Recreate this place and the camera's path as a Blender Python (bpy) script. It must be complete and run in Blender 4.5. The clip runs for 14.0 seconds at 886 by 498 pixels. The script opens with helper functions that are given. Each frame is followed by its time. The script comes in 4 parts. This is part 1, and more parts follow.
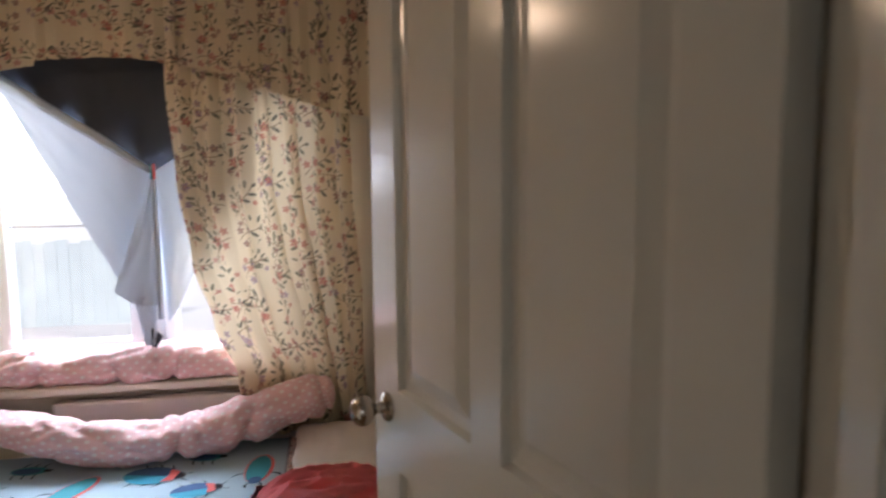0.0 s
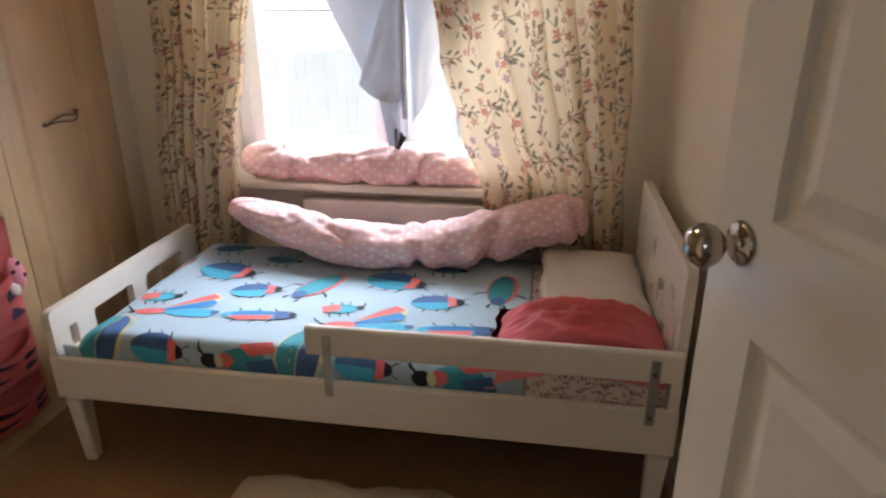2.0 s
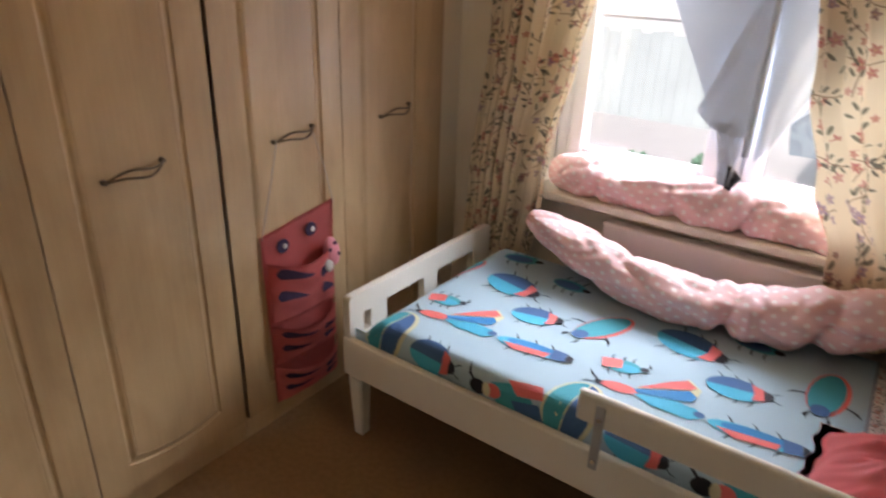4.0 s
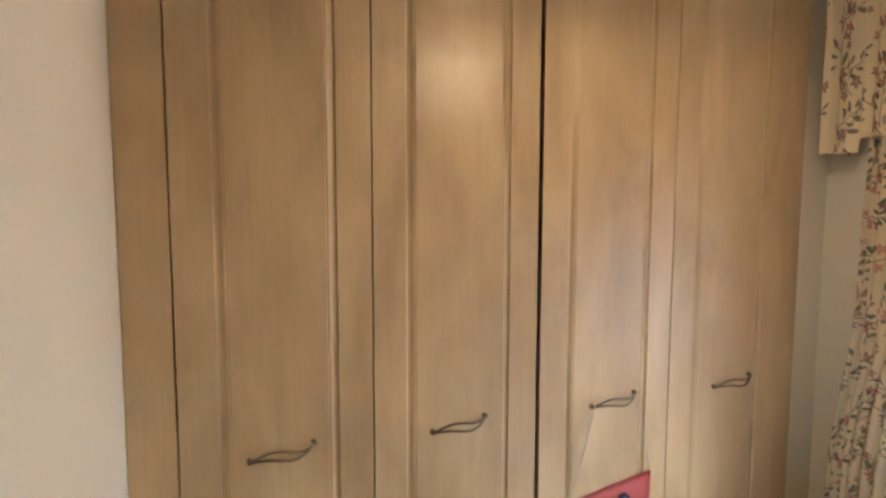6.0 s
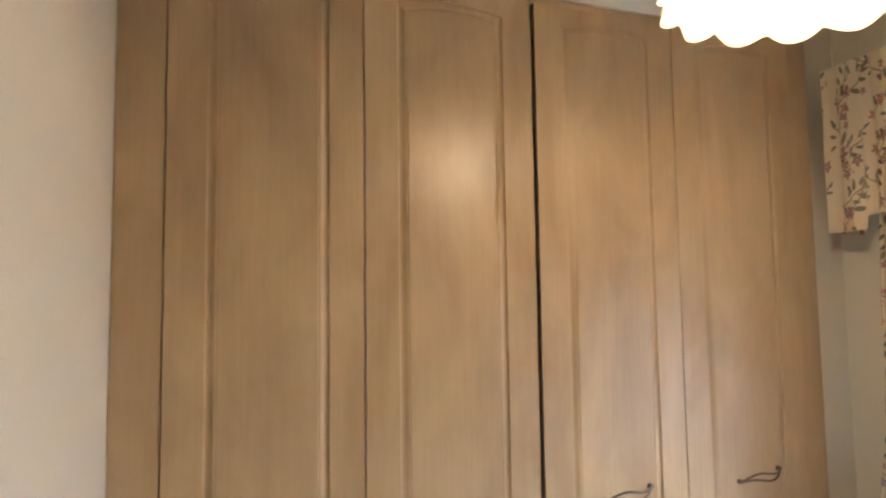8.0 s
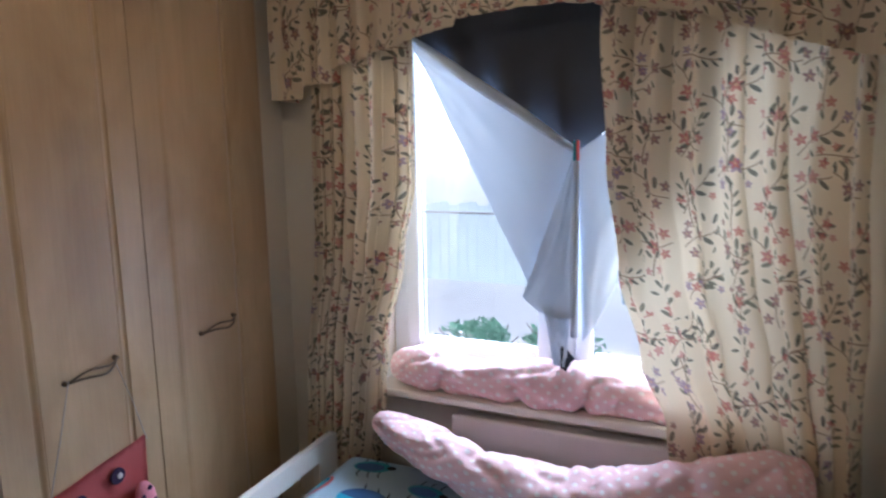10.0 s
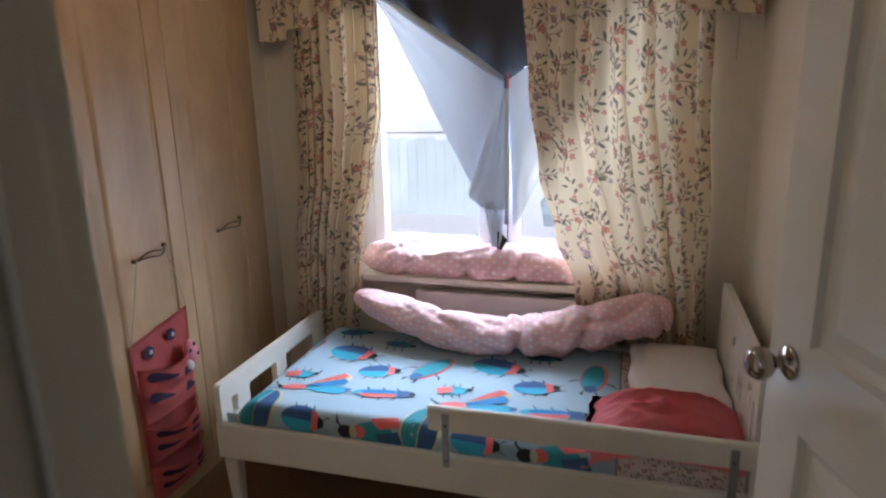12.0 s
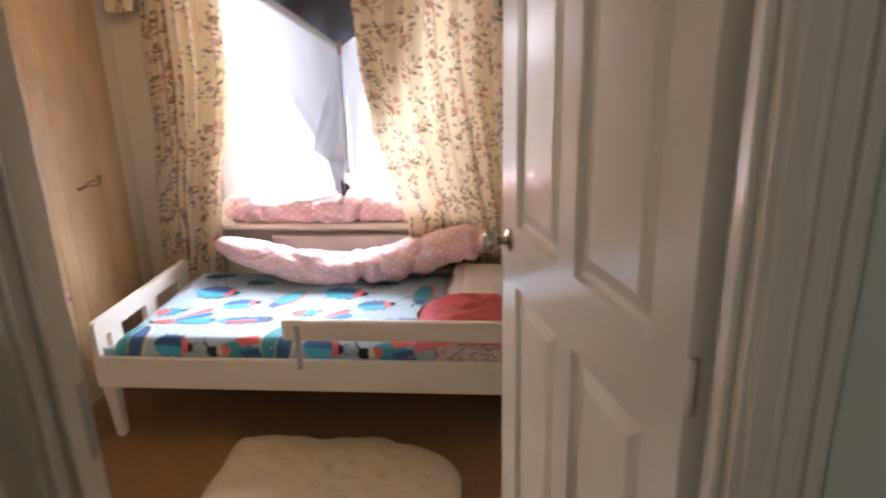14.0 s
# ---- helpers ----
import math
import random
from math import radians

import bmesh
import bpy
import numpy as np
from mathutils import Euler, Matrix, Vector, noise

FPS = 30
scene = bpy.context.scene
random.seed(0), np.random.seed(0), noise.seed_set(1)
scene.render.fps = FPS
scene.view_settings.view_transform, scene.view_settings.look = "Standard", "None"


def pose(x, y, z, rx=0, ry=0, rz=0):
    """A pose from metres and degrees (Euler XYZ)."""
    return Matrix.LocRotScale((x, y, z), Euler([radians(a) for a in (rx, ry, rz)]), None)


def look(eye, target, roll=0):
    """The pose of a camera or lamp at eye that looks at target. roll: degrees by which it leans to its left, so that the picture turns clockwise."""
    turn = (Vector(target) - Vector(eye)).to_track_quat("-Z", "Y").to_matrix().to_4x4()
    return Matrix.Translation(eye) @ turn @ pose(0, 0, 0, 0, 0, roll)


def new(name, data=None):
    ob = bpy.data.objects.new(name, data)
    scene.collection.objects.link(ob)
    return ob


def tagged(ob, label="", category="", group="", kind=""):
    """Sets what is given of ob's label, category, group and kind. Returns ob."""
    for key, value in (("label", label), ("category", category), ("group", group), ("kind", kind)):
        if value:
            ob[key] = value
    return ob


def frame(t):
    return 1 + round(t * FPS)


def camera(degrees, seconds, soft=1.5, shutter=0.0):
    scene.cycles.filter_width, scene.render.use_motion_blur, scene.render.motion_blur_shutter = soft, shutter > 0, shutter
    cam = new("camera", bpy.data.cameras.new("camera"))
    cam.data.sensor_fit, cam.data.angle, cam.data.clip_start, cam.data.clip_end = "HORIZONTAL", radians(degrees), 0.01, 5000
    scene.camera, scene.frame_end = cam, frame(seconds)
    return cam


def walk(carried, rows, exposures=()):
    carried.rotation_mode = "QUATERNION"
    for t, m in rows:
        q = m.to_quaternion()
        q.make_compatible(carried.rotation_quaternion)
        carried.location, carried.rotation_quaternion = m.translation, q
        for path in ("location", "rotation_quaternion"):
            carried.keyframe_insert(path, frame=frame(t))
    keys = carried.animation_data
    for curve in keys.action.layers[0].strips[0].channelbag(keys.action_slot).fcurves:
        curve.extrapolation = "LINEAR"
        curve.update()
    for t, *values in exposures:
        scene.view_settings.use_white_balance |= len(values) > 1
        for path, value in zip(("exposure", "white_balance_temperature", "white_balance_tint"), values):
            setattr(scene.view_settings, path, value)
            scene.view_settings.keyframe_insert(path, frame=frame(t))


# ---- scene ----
cam = camera(68.9, 14.0, soft=2.2, shutter=0.4)
PATH = [
    (0, (1.441, -1.708, 1.392), (1.794, 0.249, 1.178), -0.5),
    (0.5, (1.384, -1.544, 1.34), (1.524, 0.428, 1.042), -0.1),
    (1, (1.346, -1.466, 1.294), (1.332, 0.474, 0.808), -0.4),
    (1.5, (1.312, -1.401, 1.261), (1.164, 0.491, 0.628), -0.3),
    (2, (1.306, -1.352, 1.259), (1.006, 0.49, 0.539), -0.2),
    (2.2, (1.291, -1.335, 1.245), (0.937, 0.492, 0.512), 0.3),
    (4.5, (1.164, -1.134, 1.429), (-0.128, 0.192, 0.671), 1.2),
    (5, (1.17, -1.107, 1.481), (-0.363, 0.032, 0.886), 0.8),
    (5.5, (1.206, -1.101, 1.51), (-0.525, -0.176, 1.123), 0.5),
    (6, (1.205, -1.099, 1.506), (-0.621, -0.307, 1.311), 0.1),
    (6.5, (1.229, -1.106, 1.458), (-0.632, -0.373, 1.453), -0.7),
    (7, (1.22, -1.116, 1.464), (-0.652, -0.415, 1.531), -0.9),
    (7.5, (1.231, -1.086, 1.46), (-0.651, -0.419, 1.574), -0.9),
    (8, (1.242, -1.004, 1.43), (-0.63, -0.315, 1.579), -0.8),
    (8.5, (1.262, -0.899, 1.431), (-0.524, -0.007, 1.554), -0.9),
    (9, (1.23, -0.874, 1.452), (-0.265, 0.454, 1.43), -1.1),
    (9.2, (1.184, -0.896, 1.46), (-0.12, 0.617, 1.348), -1.1),
    (11.3, (1.277, -1.335, 1.434), (0.679, 0.521, 0.993), -0.7),
    (11.5, (1.292, -1.403, 1.437), (0.693, 0.449, 0.98), -0.9),
    (12, (1.284, -1.648, 1.433), (0.736, 0.209, 0.931), -1.4),
    (12.5, (1.343, -1.91, 1.42), (0.87, -0.046, 0.871), -1.4),
    (13, (1.381, -2.112, 1.443), (0.982, -0.245, 0.846), -1.8),
    (13.5, (1.402, -2.111, 1.441), (1.063, -0.236, 0.833), -1.1),
    (14, (1.516, -2.067, 1.443), (1.341, -0.17, 0.832), -1.6),
]
walk(cam, [(t, look(eye, target, roll)) for t, eye, target, roll in PATH],
     exposures=((0, -0.75, 6800, 24), (1.0, -0.75, 7000, 24), (2.2, -0.58, 7200, 25), (4.5, -0.7, 7500, 24), (5.0, -0.6, 7600, 22), (5.5, 0.25, 7000, 17), (7.0, 0.4, 6600, 14), (8.5, 0.35, 6400, 15), (9.0, -0.1, 5900, 17), (9.2, -0.3, 5800, 18),
                (11.3, -1.15, 5600, 20), (11.6, -1.1, 5700, 20), (12.5, -0.4, 6900, 23), (14, 0.1, 7300, 30)))

from mathutils import geometry

# ---- world, sun and exposure ----
world = bpy.data.worlds.new("sky")
scene.world = world
world.use_nodes = True
wn = world.node_tree
sky = wn.nodes.new("ShaderNodeTexSky")
sky.sky_type, sky.sun_disc = "NISHITA", False
sky.sun_elevation, sky.sun_rotation = radians(50), radians(194)
wn.nodes["Background"].inputs["Strength"].default_value = 0.15
wn.links.new(sky.outputs[0], wn.nodes["Background"].inputs["Color"])
sun = new("sun", bpy.data.lights.new("sun", "SUN"))
sun.data.energy, sun.data.angle, sun.data.color = 5.0, radians(12), (1, 0.98, 0.96)
sun.matrix_world = look((0, 0, 10), (2, 8, 0))


def area_lamp(name, m, w, h, power, color):
    ob = new(name, bpy.data.lights.new(name, "AREA"))
    ob.data.shape, ob.data.size, ob.data.size_y = "RECTANGLE", w, h
    ob.data.energy, ob.data.color, ob.matrix_world = power, color, m
    return ob


# daylight outside the bedroom window; fill lamp in an added, unseen landing opening
area_lamp("window_daylight", look((0.75, 2.2, 2.05), (0.80, 0.4, 1.25)), 3.2, 1.5, 760, (0.70, 0.86, 1.0))
area_lamp("landing_fill", look((0.2, -3.69, 1.55), (0.5, -1.4, 1.3)), 0.45, 0.7, 6.5, (0.84, 0.95, 1.0))
bulb = new("bulb_light", bpy.data.lights.new("bulb_light", "POINT"))
bulb.data.energy, bulb.data.color, bulb.data.shadow_soft_size = 6, (1.0, 0.80, 0.56), 0.055
bulb.location = (0.525, -0.115, 1.918)

# ---- materials ----


def mat(name, color, rough=0.5, metal=0.0, var=0.12, scale=6.0, fine=90.0, bump=0.15, color2=None, **more):
    """Base colour with blotches at one scale and grain at another, and a fine relief."""
    m = bpy.data.materials.new(name)
    m.use_nodes = True
    nt = m.node_tree
    N, L = nt.nodes, nt.links
    b = N["Principled BSDF"]
    co = N.new("ShaderNodeTexCoord")
    n1, n2 = N.new("ShaderNodeTexNoise"), N.new("ShaderNodeTexNoise")
    n1.inputs["Scale"].default_value, n2.inputs["Scale"].default_value = scale, fine
    n1.inputs["Detail"].default_value = 4
    for n in (n1, n2):
        L.new(co.outputs["Object"], n.inputs["Vector"])
    mx = N.new("ShaderNodeMix")
    mx.data_type = "RGBA"
    c2 = color2 or tuple(c * (1 - var) for c in color)
    mx.inputs[6].default_value, mx.inputs[7].default_value = (*color, 1), (*c2, 1)
    L.new(n1.outputs["Fac"], mx.inputs[0])
    L.new(mx.outputs[2], b.inputs["Base Color"])
    b.inputs["Roughness"].default_value, b.inputs["Metallic"].default_value = rough, metal
    mr = N.new("ShaderNodeMapRange")
    mr.inputs["To Min"].default_value, mr.inputs["To Max"].default_value = max(0.02, rough - 0.08), min(1, rough + 0.1)
    L.new(n1.outputs["Fac"], mr.inputs["Value"])
    L.new(mr.outputs[0], b.inputs["Roughness"])
    if bump:
        bp = N.new("ShaderNodeBump")
        bp.inputs["Strength"].default_value, bp.inputs["Distance"].default_value = bump, 0.002
        L.new(n2.outputs["Fac"], bp.inputs["Height"])
        L.new(bp.outputs[0], b.inputs["Normal"])
    for k, v in more.items():
        b.inputs[k.replace("_", " ")].default_value = v
    return m


def wood_mat(name, light, dark, rough=0.38):
    m = mat(name, light, rough, bump=0.05, fine=200)
    nt = m.node_tree
    N, L = nt.nodes, nt.links
    b, co = N["Principled BSDF"], N["Texture Coordinate"]
    mp = N.new("ShaderNodeMapping")
    mp.inputs["Scale"].default_value = (4.2, 4.2, 1.9)
    info = N.new("ShaderNodeObjectInfo")
    add = N.new("ShaderNodeVectorMath")
    sc = N.new("ShaderNodeVectorMath")
    sc.operation = "SCALE"
    sc.inputs[0].default_value, = ((13, 7, 5),)
    L.new(info.outputs["Random"], sc.inputs["Scale"])
    L.new(co.outputs["Object"], add.inputs[0])
    L.new(sc.outputs[0], add.inputs[1])
    L.new(add.outputs[0], mp.inputs["Vector"])
    big, grain = N.new("ShaderNodeTexNoise"), N.new("ShaderNodeTexNoise")
    big.inputs["Scale"].default_value, big.inputs["Detail"].default_value, big.inputs["Distortion"].default_value = 1.3, 6, 0.5
    grain.inputs["Scale"].default_value, grain.inputs["Detail"].default_value = 9, 3
    L.new(mp.outputs[0], big.inputs["Vector"])
    mp2 = N.new("ShaderNodeMapping")
    mp2.inputs["Scale"].default_value = (14, 14, 0.5)
    L.new(add.outputs[0], mp2.inputs["Vector"])
    L.new(mp2.outputs[0], grain.inputs["Vector"])
    mid = N.new("ShaderNodeMix")
    mid.inputs[0].default_value = 0.16
    L.new(big.outputs["Fac"], mid.inputs[2])
    L.new(grain.outputs["Fac"], mid.inputs[3])
    ramp = N.new("ShaderNodeValToRGB")
    ramp.color_ramp.elements[0].position, ramp.color_ramp.elements[1].position = 0.27, 0.73
    ramp.color_ramp.elements[0].color, ramp.color_ramp.elements[1].color = (*dark, 1), (*light, 1)
    L.new(mid.outputs[0], ramp.inputs[0])
    L.new(ramp.outputs[0], b.inputs["Base Color"])
    N["Map Range"].inputs["To Min"].default_value, N["Map Range"].inputs["To Max"].default_value = rough, rough + 0.09
    b.inputs["Coat Weight"].default_value, b.inputs["Coat Roughness"].default_value = 0.5, 0.36
    return m


def floral_mat(name, ground=(0.77, 0.64, 0.445), size=1.0):
    """Cream cotton print in UV metres: scattered sprigs, each with a bent stem, dark leaves and small five-petalled blossoms."""
    m = mat(name, ground, 0.85, var=0.10, scale=8, fine=500, bump=0.1)
    nt = m.node_tree
    N, L = nt.nodes, nt.links
    b = N["Principled BSDF"]
    uv = N.new("ShaderNodeUVMap")

    def op(kind, *args):
        n = N.new("ShaderNodeMath")
        n.operation = kind
        for i, v in enumerate(args):
            if isinstance(v, (int, float)):
                n.inputs[i].default_value = v
            else:
                L.new(v, n.inputs[i])
        return n.outputs[0]

    def vec(kind, a, c=None):
        n = N.new("ShaderNodeVectorMath")
        n.operation = kind
        for i, v in enumerate((a, c)):
            if isinstance(v, tuple):
                n.inputs[i].default_value = v
            elif v is not None:
                L.new(v, n.inputs[i])
        return n.outputs["Value" if kind == "LENGTH" else "Vector"]

    def lay(under, color, fac):
        n = N.new("ShaderNodeMix")
        n.data_type = "RGBA"
        L.new(fac, n.inputs[0])
        L.new(under, n.inputs[6])
        if isinstance(color, tuple):
            n.inputs[7].default_value = (*color, 1)
        else:
            L.new(color, n.inputs[7])
        return n.outputs[2]

    def place(p, x, y, turn, w, h):
        n = N.new("ShaderNodeMapping")
        n.vector_type = "TEXTURE"
        n.inputs["Location"].default_value, n.inputs["Rotation"].default_value = (x, y, 0), (0, 0, radians(turn))
        n.inputs["Scale"].default_value = (w, h, 1)
        L.new(p, n.inputs["Vector"])
        return n.outputs[0]

    def sprigs(col, per_metre, shift, leaves, blossoms, stem, sway):
        """One layer: a sprig in each cell of a loose lattice, turned at random."""
        start = vec("ADD", vec("MULTIPLY", uv.outputs[0], (1 / size, 1 / size, 1)), (shift, shift * 1.7, 0))
        v = N.new("ShaderNodeTexVoronoi")
        v.voronoi_dimensions = "2D"
        v.inputs["Scale"].default_value, v.inputs["Randomness"].default_value = per_metre, 0.62
        L.new(start, v.inputs["Vector"])
        pick = N.new("ShaderNodeSeparateColor")
        L.new(v.outputs["Color"], pick.inputs[0])
        rot = N.new("ShaderNodeVectorRotate")
        rot.rotation_type = "Z_AXIS"
        L.new(vec("SUBTRACT", start, v.outputs["Position"]), rot.inputs["Vector"])
        L.new(op("MULTIPLY", op("SUBTRACT", pick.outputs[0], 0.5), 3.4), rot.inputs["Angle"])
        p = rot.outputs[0]
        xy = N.new("ShaderNodeSeparateXYZ")
        L.new(p, xy.inputs[0])
        bend = op("MULTIPLY", op("SINE", op("MULTIPLY", xy.outputs[1], 75.0)), sway)
        near = op("LESS_THAN", op("ABSOLUTE", op("SUBTRACT", xy.outputs[0], bend)), 0.0011)
        col = lay(col, (0.22, 0.12, 0.07), op("MULTIPLY", op("MULTIPLY", near, op("LESS_THAN", op("ABSOLUTE", xy.outputs[1]), stem)), 0.75))
        mask = None
        for x, y, turn, w, h in leaves:
            one = op("LESS_THAN", vec("LENGTH", place(p, x, y, turn, w, h)), 1.0)
            mask = one if mask is None else op("MAXIMUM", mask, one)
        tone = N.new("ShaderNodeMix")
        tone.data_type = "RGBA"
        tone.inputs[6].default_value, tone.inputs[7].default_value = (0.055, 0.055, 0.05, 1), (0.15, 0.14, 0.085, 1)
        L.new(pick.outputs[2], tone.inputs[0])
        col = lay(col, tone.outputs[2], op("MULTIPLY", mask, 0.85))
        ramp = N.new("ShaderNodeValToRGB")
        ramp.color_ramp.interpolation = "CONSTANT"
        ramp.color_ramp.elements[0].color = (0.46, 0.12, 0.10, 1)
        ramp.color_ramp.elements[1].color, ramp.color_ramp.elements[1].position = (0.24, 0.10, 0.10, 1), 0.35
        ramp.color_ramp.elements.new(0.65).color = (0.52, 0.20, 0.18, 1)
        ramp.color_ramp.elements.new(0.85).color = (0.27, 0.17, 0.25, 1)
        L.new(pick.outputs[1], ramp.inputs[0])
        for x, y, r in blossoms:
            q = place(p, x, y, 20, r, r)
            qs = N.new("ShaderNodeSeparateXYZ")
            L.new(q, qs.inputs[0])
            petal = op("ADD", 0.74, op("MULTIPLY", op("COSINE", op("MULTIPLY", op("ARCTAN2", qs.outputs[1], qs.outputs[0]), 5.0)), 0.26))
            far = vec("LENGTH", q)
            col = lay(col, ramp.outputs[0], op("MULTIPLY", op("LESS_THAN", far, petal), 0.82))
            col = lay(col, (0.60, 0.36, 0.20), op("MULTIPLY", op("LESS_THAN", far, 0.22), 0.8))
        return col

    col = [n for n in N if n.bl_idname == "ShaderNodeMix"][0].outputs[2]
    col = sprigs(col, 12.0, 0.0, [(0.013, 0.030, -50, 0.0034, 0.0090), (-0.012, 0.036, 40, 0.0030, 0.0085), (0.012, 0.010, -60, 0.0036, 0.0095), (-0.014, -0.010, 55, 0.0036, 0.0090),
                                         (0.014, -0.020, -65, 0.0032, 0.0090), (0.002, 0.050, 5, 0.0030, 0.0090), (-0.022, 0.022, 75, 0.0026, 0.0070)],
                 [(-0.004, -0.004, 0.0115), (0.016, -0.036, 0.0095), (-0.015, -0.034, 0.0090), (0.028, 0.020, 0.0065)], 0.048, 0.005)
    col = sprigs(col, 10.5, 3.31, [(0.007, 0.032, -35, 0.0022, 0.0065), (-0.007, 0.028, 35, 0.0022, 0.0065), (0.009, 0.018, -38, 0.0024, 0.0070), (-0.009, 0.013, 38, 0.0024, 0.0070),
                                         (0.011, 0.004, -42, 0.0026, 0.0075), (-0.011, -0.002, 42, 0.0026, 0.0075), (0.0, 0.042, 0, 0.0022, 0.0070)],
                 [(0.010, -0.024, 0.0085), (-0.009, -0.030, 0.0070)], 0.036, 0.002)
    L.new(col, b.inputs["Base Color"])
    cloth_shader(m, col, 0.10)
    return m


def cloth_shader(m, col, thin):
    """Lets light through the cloth."""
    nt = m.node_tree
    N, L = nt.nodes, nt.links
    tr, mx = N.new("ShaderNodeBsdfTranslucent"), N.new("ShaderNodeMixShader")
    mx.inputs[0].default_value = thin
    if isinstance(col, tuple):
        tr.inputs[0].default_value = (*col, 1)
    else:
        L.new(col, tr.inputs[0])
    L.new(N["Principled BSDF"].outputs[0], mx.inputs[1])
    L.new(tr.outputs[0], mx.inputs[2])
    L.new(mx.outputs[0], N["Material Output"].inputs[0])


def dotted_mat(name):
    """Pink cotton with white dots in staggered rows, 3.4 cm apart, in UV metres."""
    m = mat(name, (0.93, 0.60, 0.60), 0.85, var=0.10, scale=10, fine=600, bump=0.08)
    nt = m.node_tree
    N, L = nt.nodes, nt.links
    uv = N.new("ShaderNodeUVMap")
    mp = N.new("ShaderNodeMapping")
    mp.inputs["Rotation"].default_value = (0, 0, radians(45))
    L.new(uv.outputs[0], mp.inputs["Vector"])
    v = N.new("ShaderNodeTexVoronoi")
    v.voronoi_dimensions = "2D"
    v.inputs["Scale"].default_value, v.inputs["Randomness"].default_value = 30, 0.0
    L.new(mp.outputs[0], v.inputs["Vector"])
    lt = N.new("ShaderNodeMath")
    lt.operation = "LESS_THAN"
    lt.inputs[1].default_value = 0.22
    L.new(v.outputs["Distance"], lt.inputs[0])
    base = [n for n in N if n.bl_idname == "ShaderNodeMix"][0].outputs[2]
    mx = N.new("ShaderNodeMix")
    mx.data_type = "RGBA"
    mx.inputs[7].default_value = (0.95, 0.82, 0.80, 1)
    L.new(lt.outputs[0], mx.inputs[0])
    L.new(base, mx.inputs[6])
    L.new(mx.outputs[2], N["Principled BSDF"].inputs["Base Color"])
    return m


def wrinkle(m, scale, strength, dist=0.01):
    """Soft creases on top of the weave."""
    nt = m.node_tree
    N, L = nt.nodes, nt.links
    old = [n for n in N if n.bl_idname == "ShaderNodeBump"][0]
    co = N["Texture Coordinate"]
    nz, bp = N.new("ShaderNodeTexNoise"), N.new("ShaderNodeBump")
    nz.inputs["Scale"].default_value, nz.inputs["Detail"].default_value, nz.inputs["Distortion"].default_value = scale, 3, 1.2
    nz.noise_type = "RIDGED_MULTIFRACTAL"
    L.new(co.outputs["Object"], nz.inputs["Vector"])
    bp.inputs["Strength"].default_value, bp.inputs["Distance"].default_value = strength, dist
    L.new(nz.outputs["Fac"], bp.inputs["Height"])
    L.new(old.outputs[0], bp.inputs["Normal"])
    L.new(bp.outputs[0], N["Principled BSDF"].inputs["Normal"])


M_WALL = mat("cream_wall_paint", (0.78, 0.70, 0.57), 0.8, var=0.06, scale=2.5, fine=160, bump=0.12)
M_HALL = mat("grey_green_wall_paint", (0.71, 0.74, 0.65), 0.8, var=0.06, scale=2.5, fine=160, bump=0.12)
M_CEIL = mat("white_ceiling_paint", (0.80, 0.79, 0.75), 0.9, var=0.04, fine=120)
M_GLOSS = mat("white_gloss_paint", (0.75, 0.70, 0.60), 0.15, var=0.05, scale=3, fine=60, bump=0.06)
M_BED = mat("white_bed_lacquer", (0.80, 0.76, 0.68), 0.42, var=0.05, scale=4, fine=120, bump=0.04)
M_WOOD = wood_mat("maple_veneer", (0.62, 0.435, 0.245), (0.37, 0.24, 0.122), 0.33)
M_CARPET = mat("tan_carpet", (0.34, 0.20, 0.095), 0.95, var=0.40, scale=55, fine=420, bump=1.0)
M_RUG = mat("cream_fleece", (0.72, 0.63, 0.49), 0.95, var=0.22, scale=45, fine=190, bump=1.0)
M_FLORAL = floral_mat("floral_cotton", size=1.75)
M_DOTS = dotted_mat("pink_dotted_cotton")
M_SHEET = mat("pale_blue_cotton", (0.37, 0.515, 0.60), 0.85, var=0.06, scale=5, fine=500, bump=0.1)
M_PILLOW = mat("white_cotton", (0.76, 0.70, 0.65), 0.85, var=0.06, scale=9, fine=400, bump=0.12)
M_RED = mat("coral_red_fleece", (1.0, 0.36, 0.38), 0.9, var=0.12, scale=10, fine=300, bump=0.25)
M_TOSS = mat("white_lining_cloth", (0.54, 0.61, 0.71), 0.85, var=0.05, scale=6, fine=400, bump=0.06)
cloth_shader(M_TOSS, (0.60, 0.66, 0.74), 0.045)
M_DARK = mat("charcoal_blackout_cloth", (0.062, 0.066, 0.08), 0.9, var=0.2, scale=8, fine=300, bump=0.1)
M_PVC = mat("white_pvc", (0.80, 0.82, 0.84), 0.35, var=0.03, bump=0.02)
M_RAD = mat("white_radiator_enamel", (0.78, 0.72, 0.68), 0.35, var=0.04, bump=0.03)
wrinkle(M_DOTS, 6, 0.35)
wrinkle(M_PILLOW, 8, 0.35)
wrinkle(M_RED, 9, 0.5)
M_RED.node_tree.nodes["Principled BSDF"].inputs["Sheen Weight"].default_value = 0.6
M_RED.node_tree.nodes["Principled BSDF"].inputs["Sheen Tint"].default_value = (1.0, 0.5, 0.5, 1)
cloth_shader(M_RED, (0.98, 0.25, 0.27), 0.25)
wrinkle(M_TOSS, 4, 0.15)
wrinkle(M_DARK, 5, 0.3)
M_CHROME = mat("polished_chrome", (0.50, 0.46, 0.41), 0.10, 1.0, var=0.08, bump=0.0)
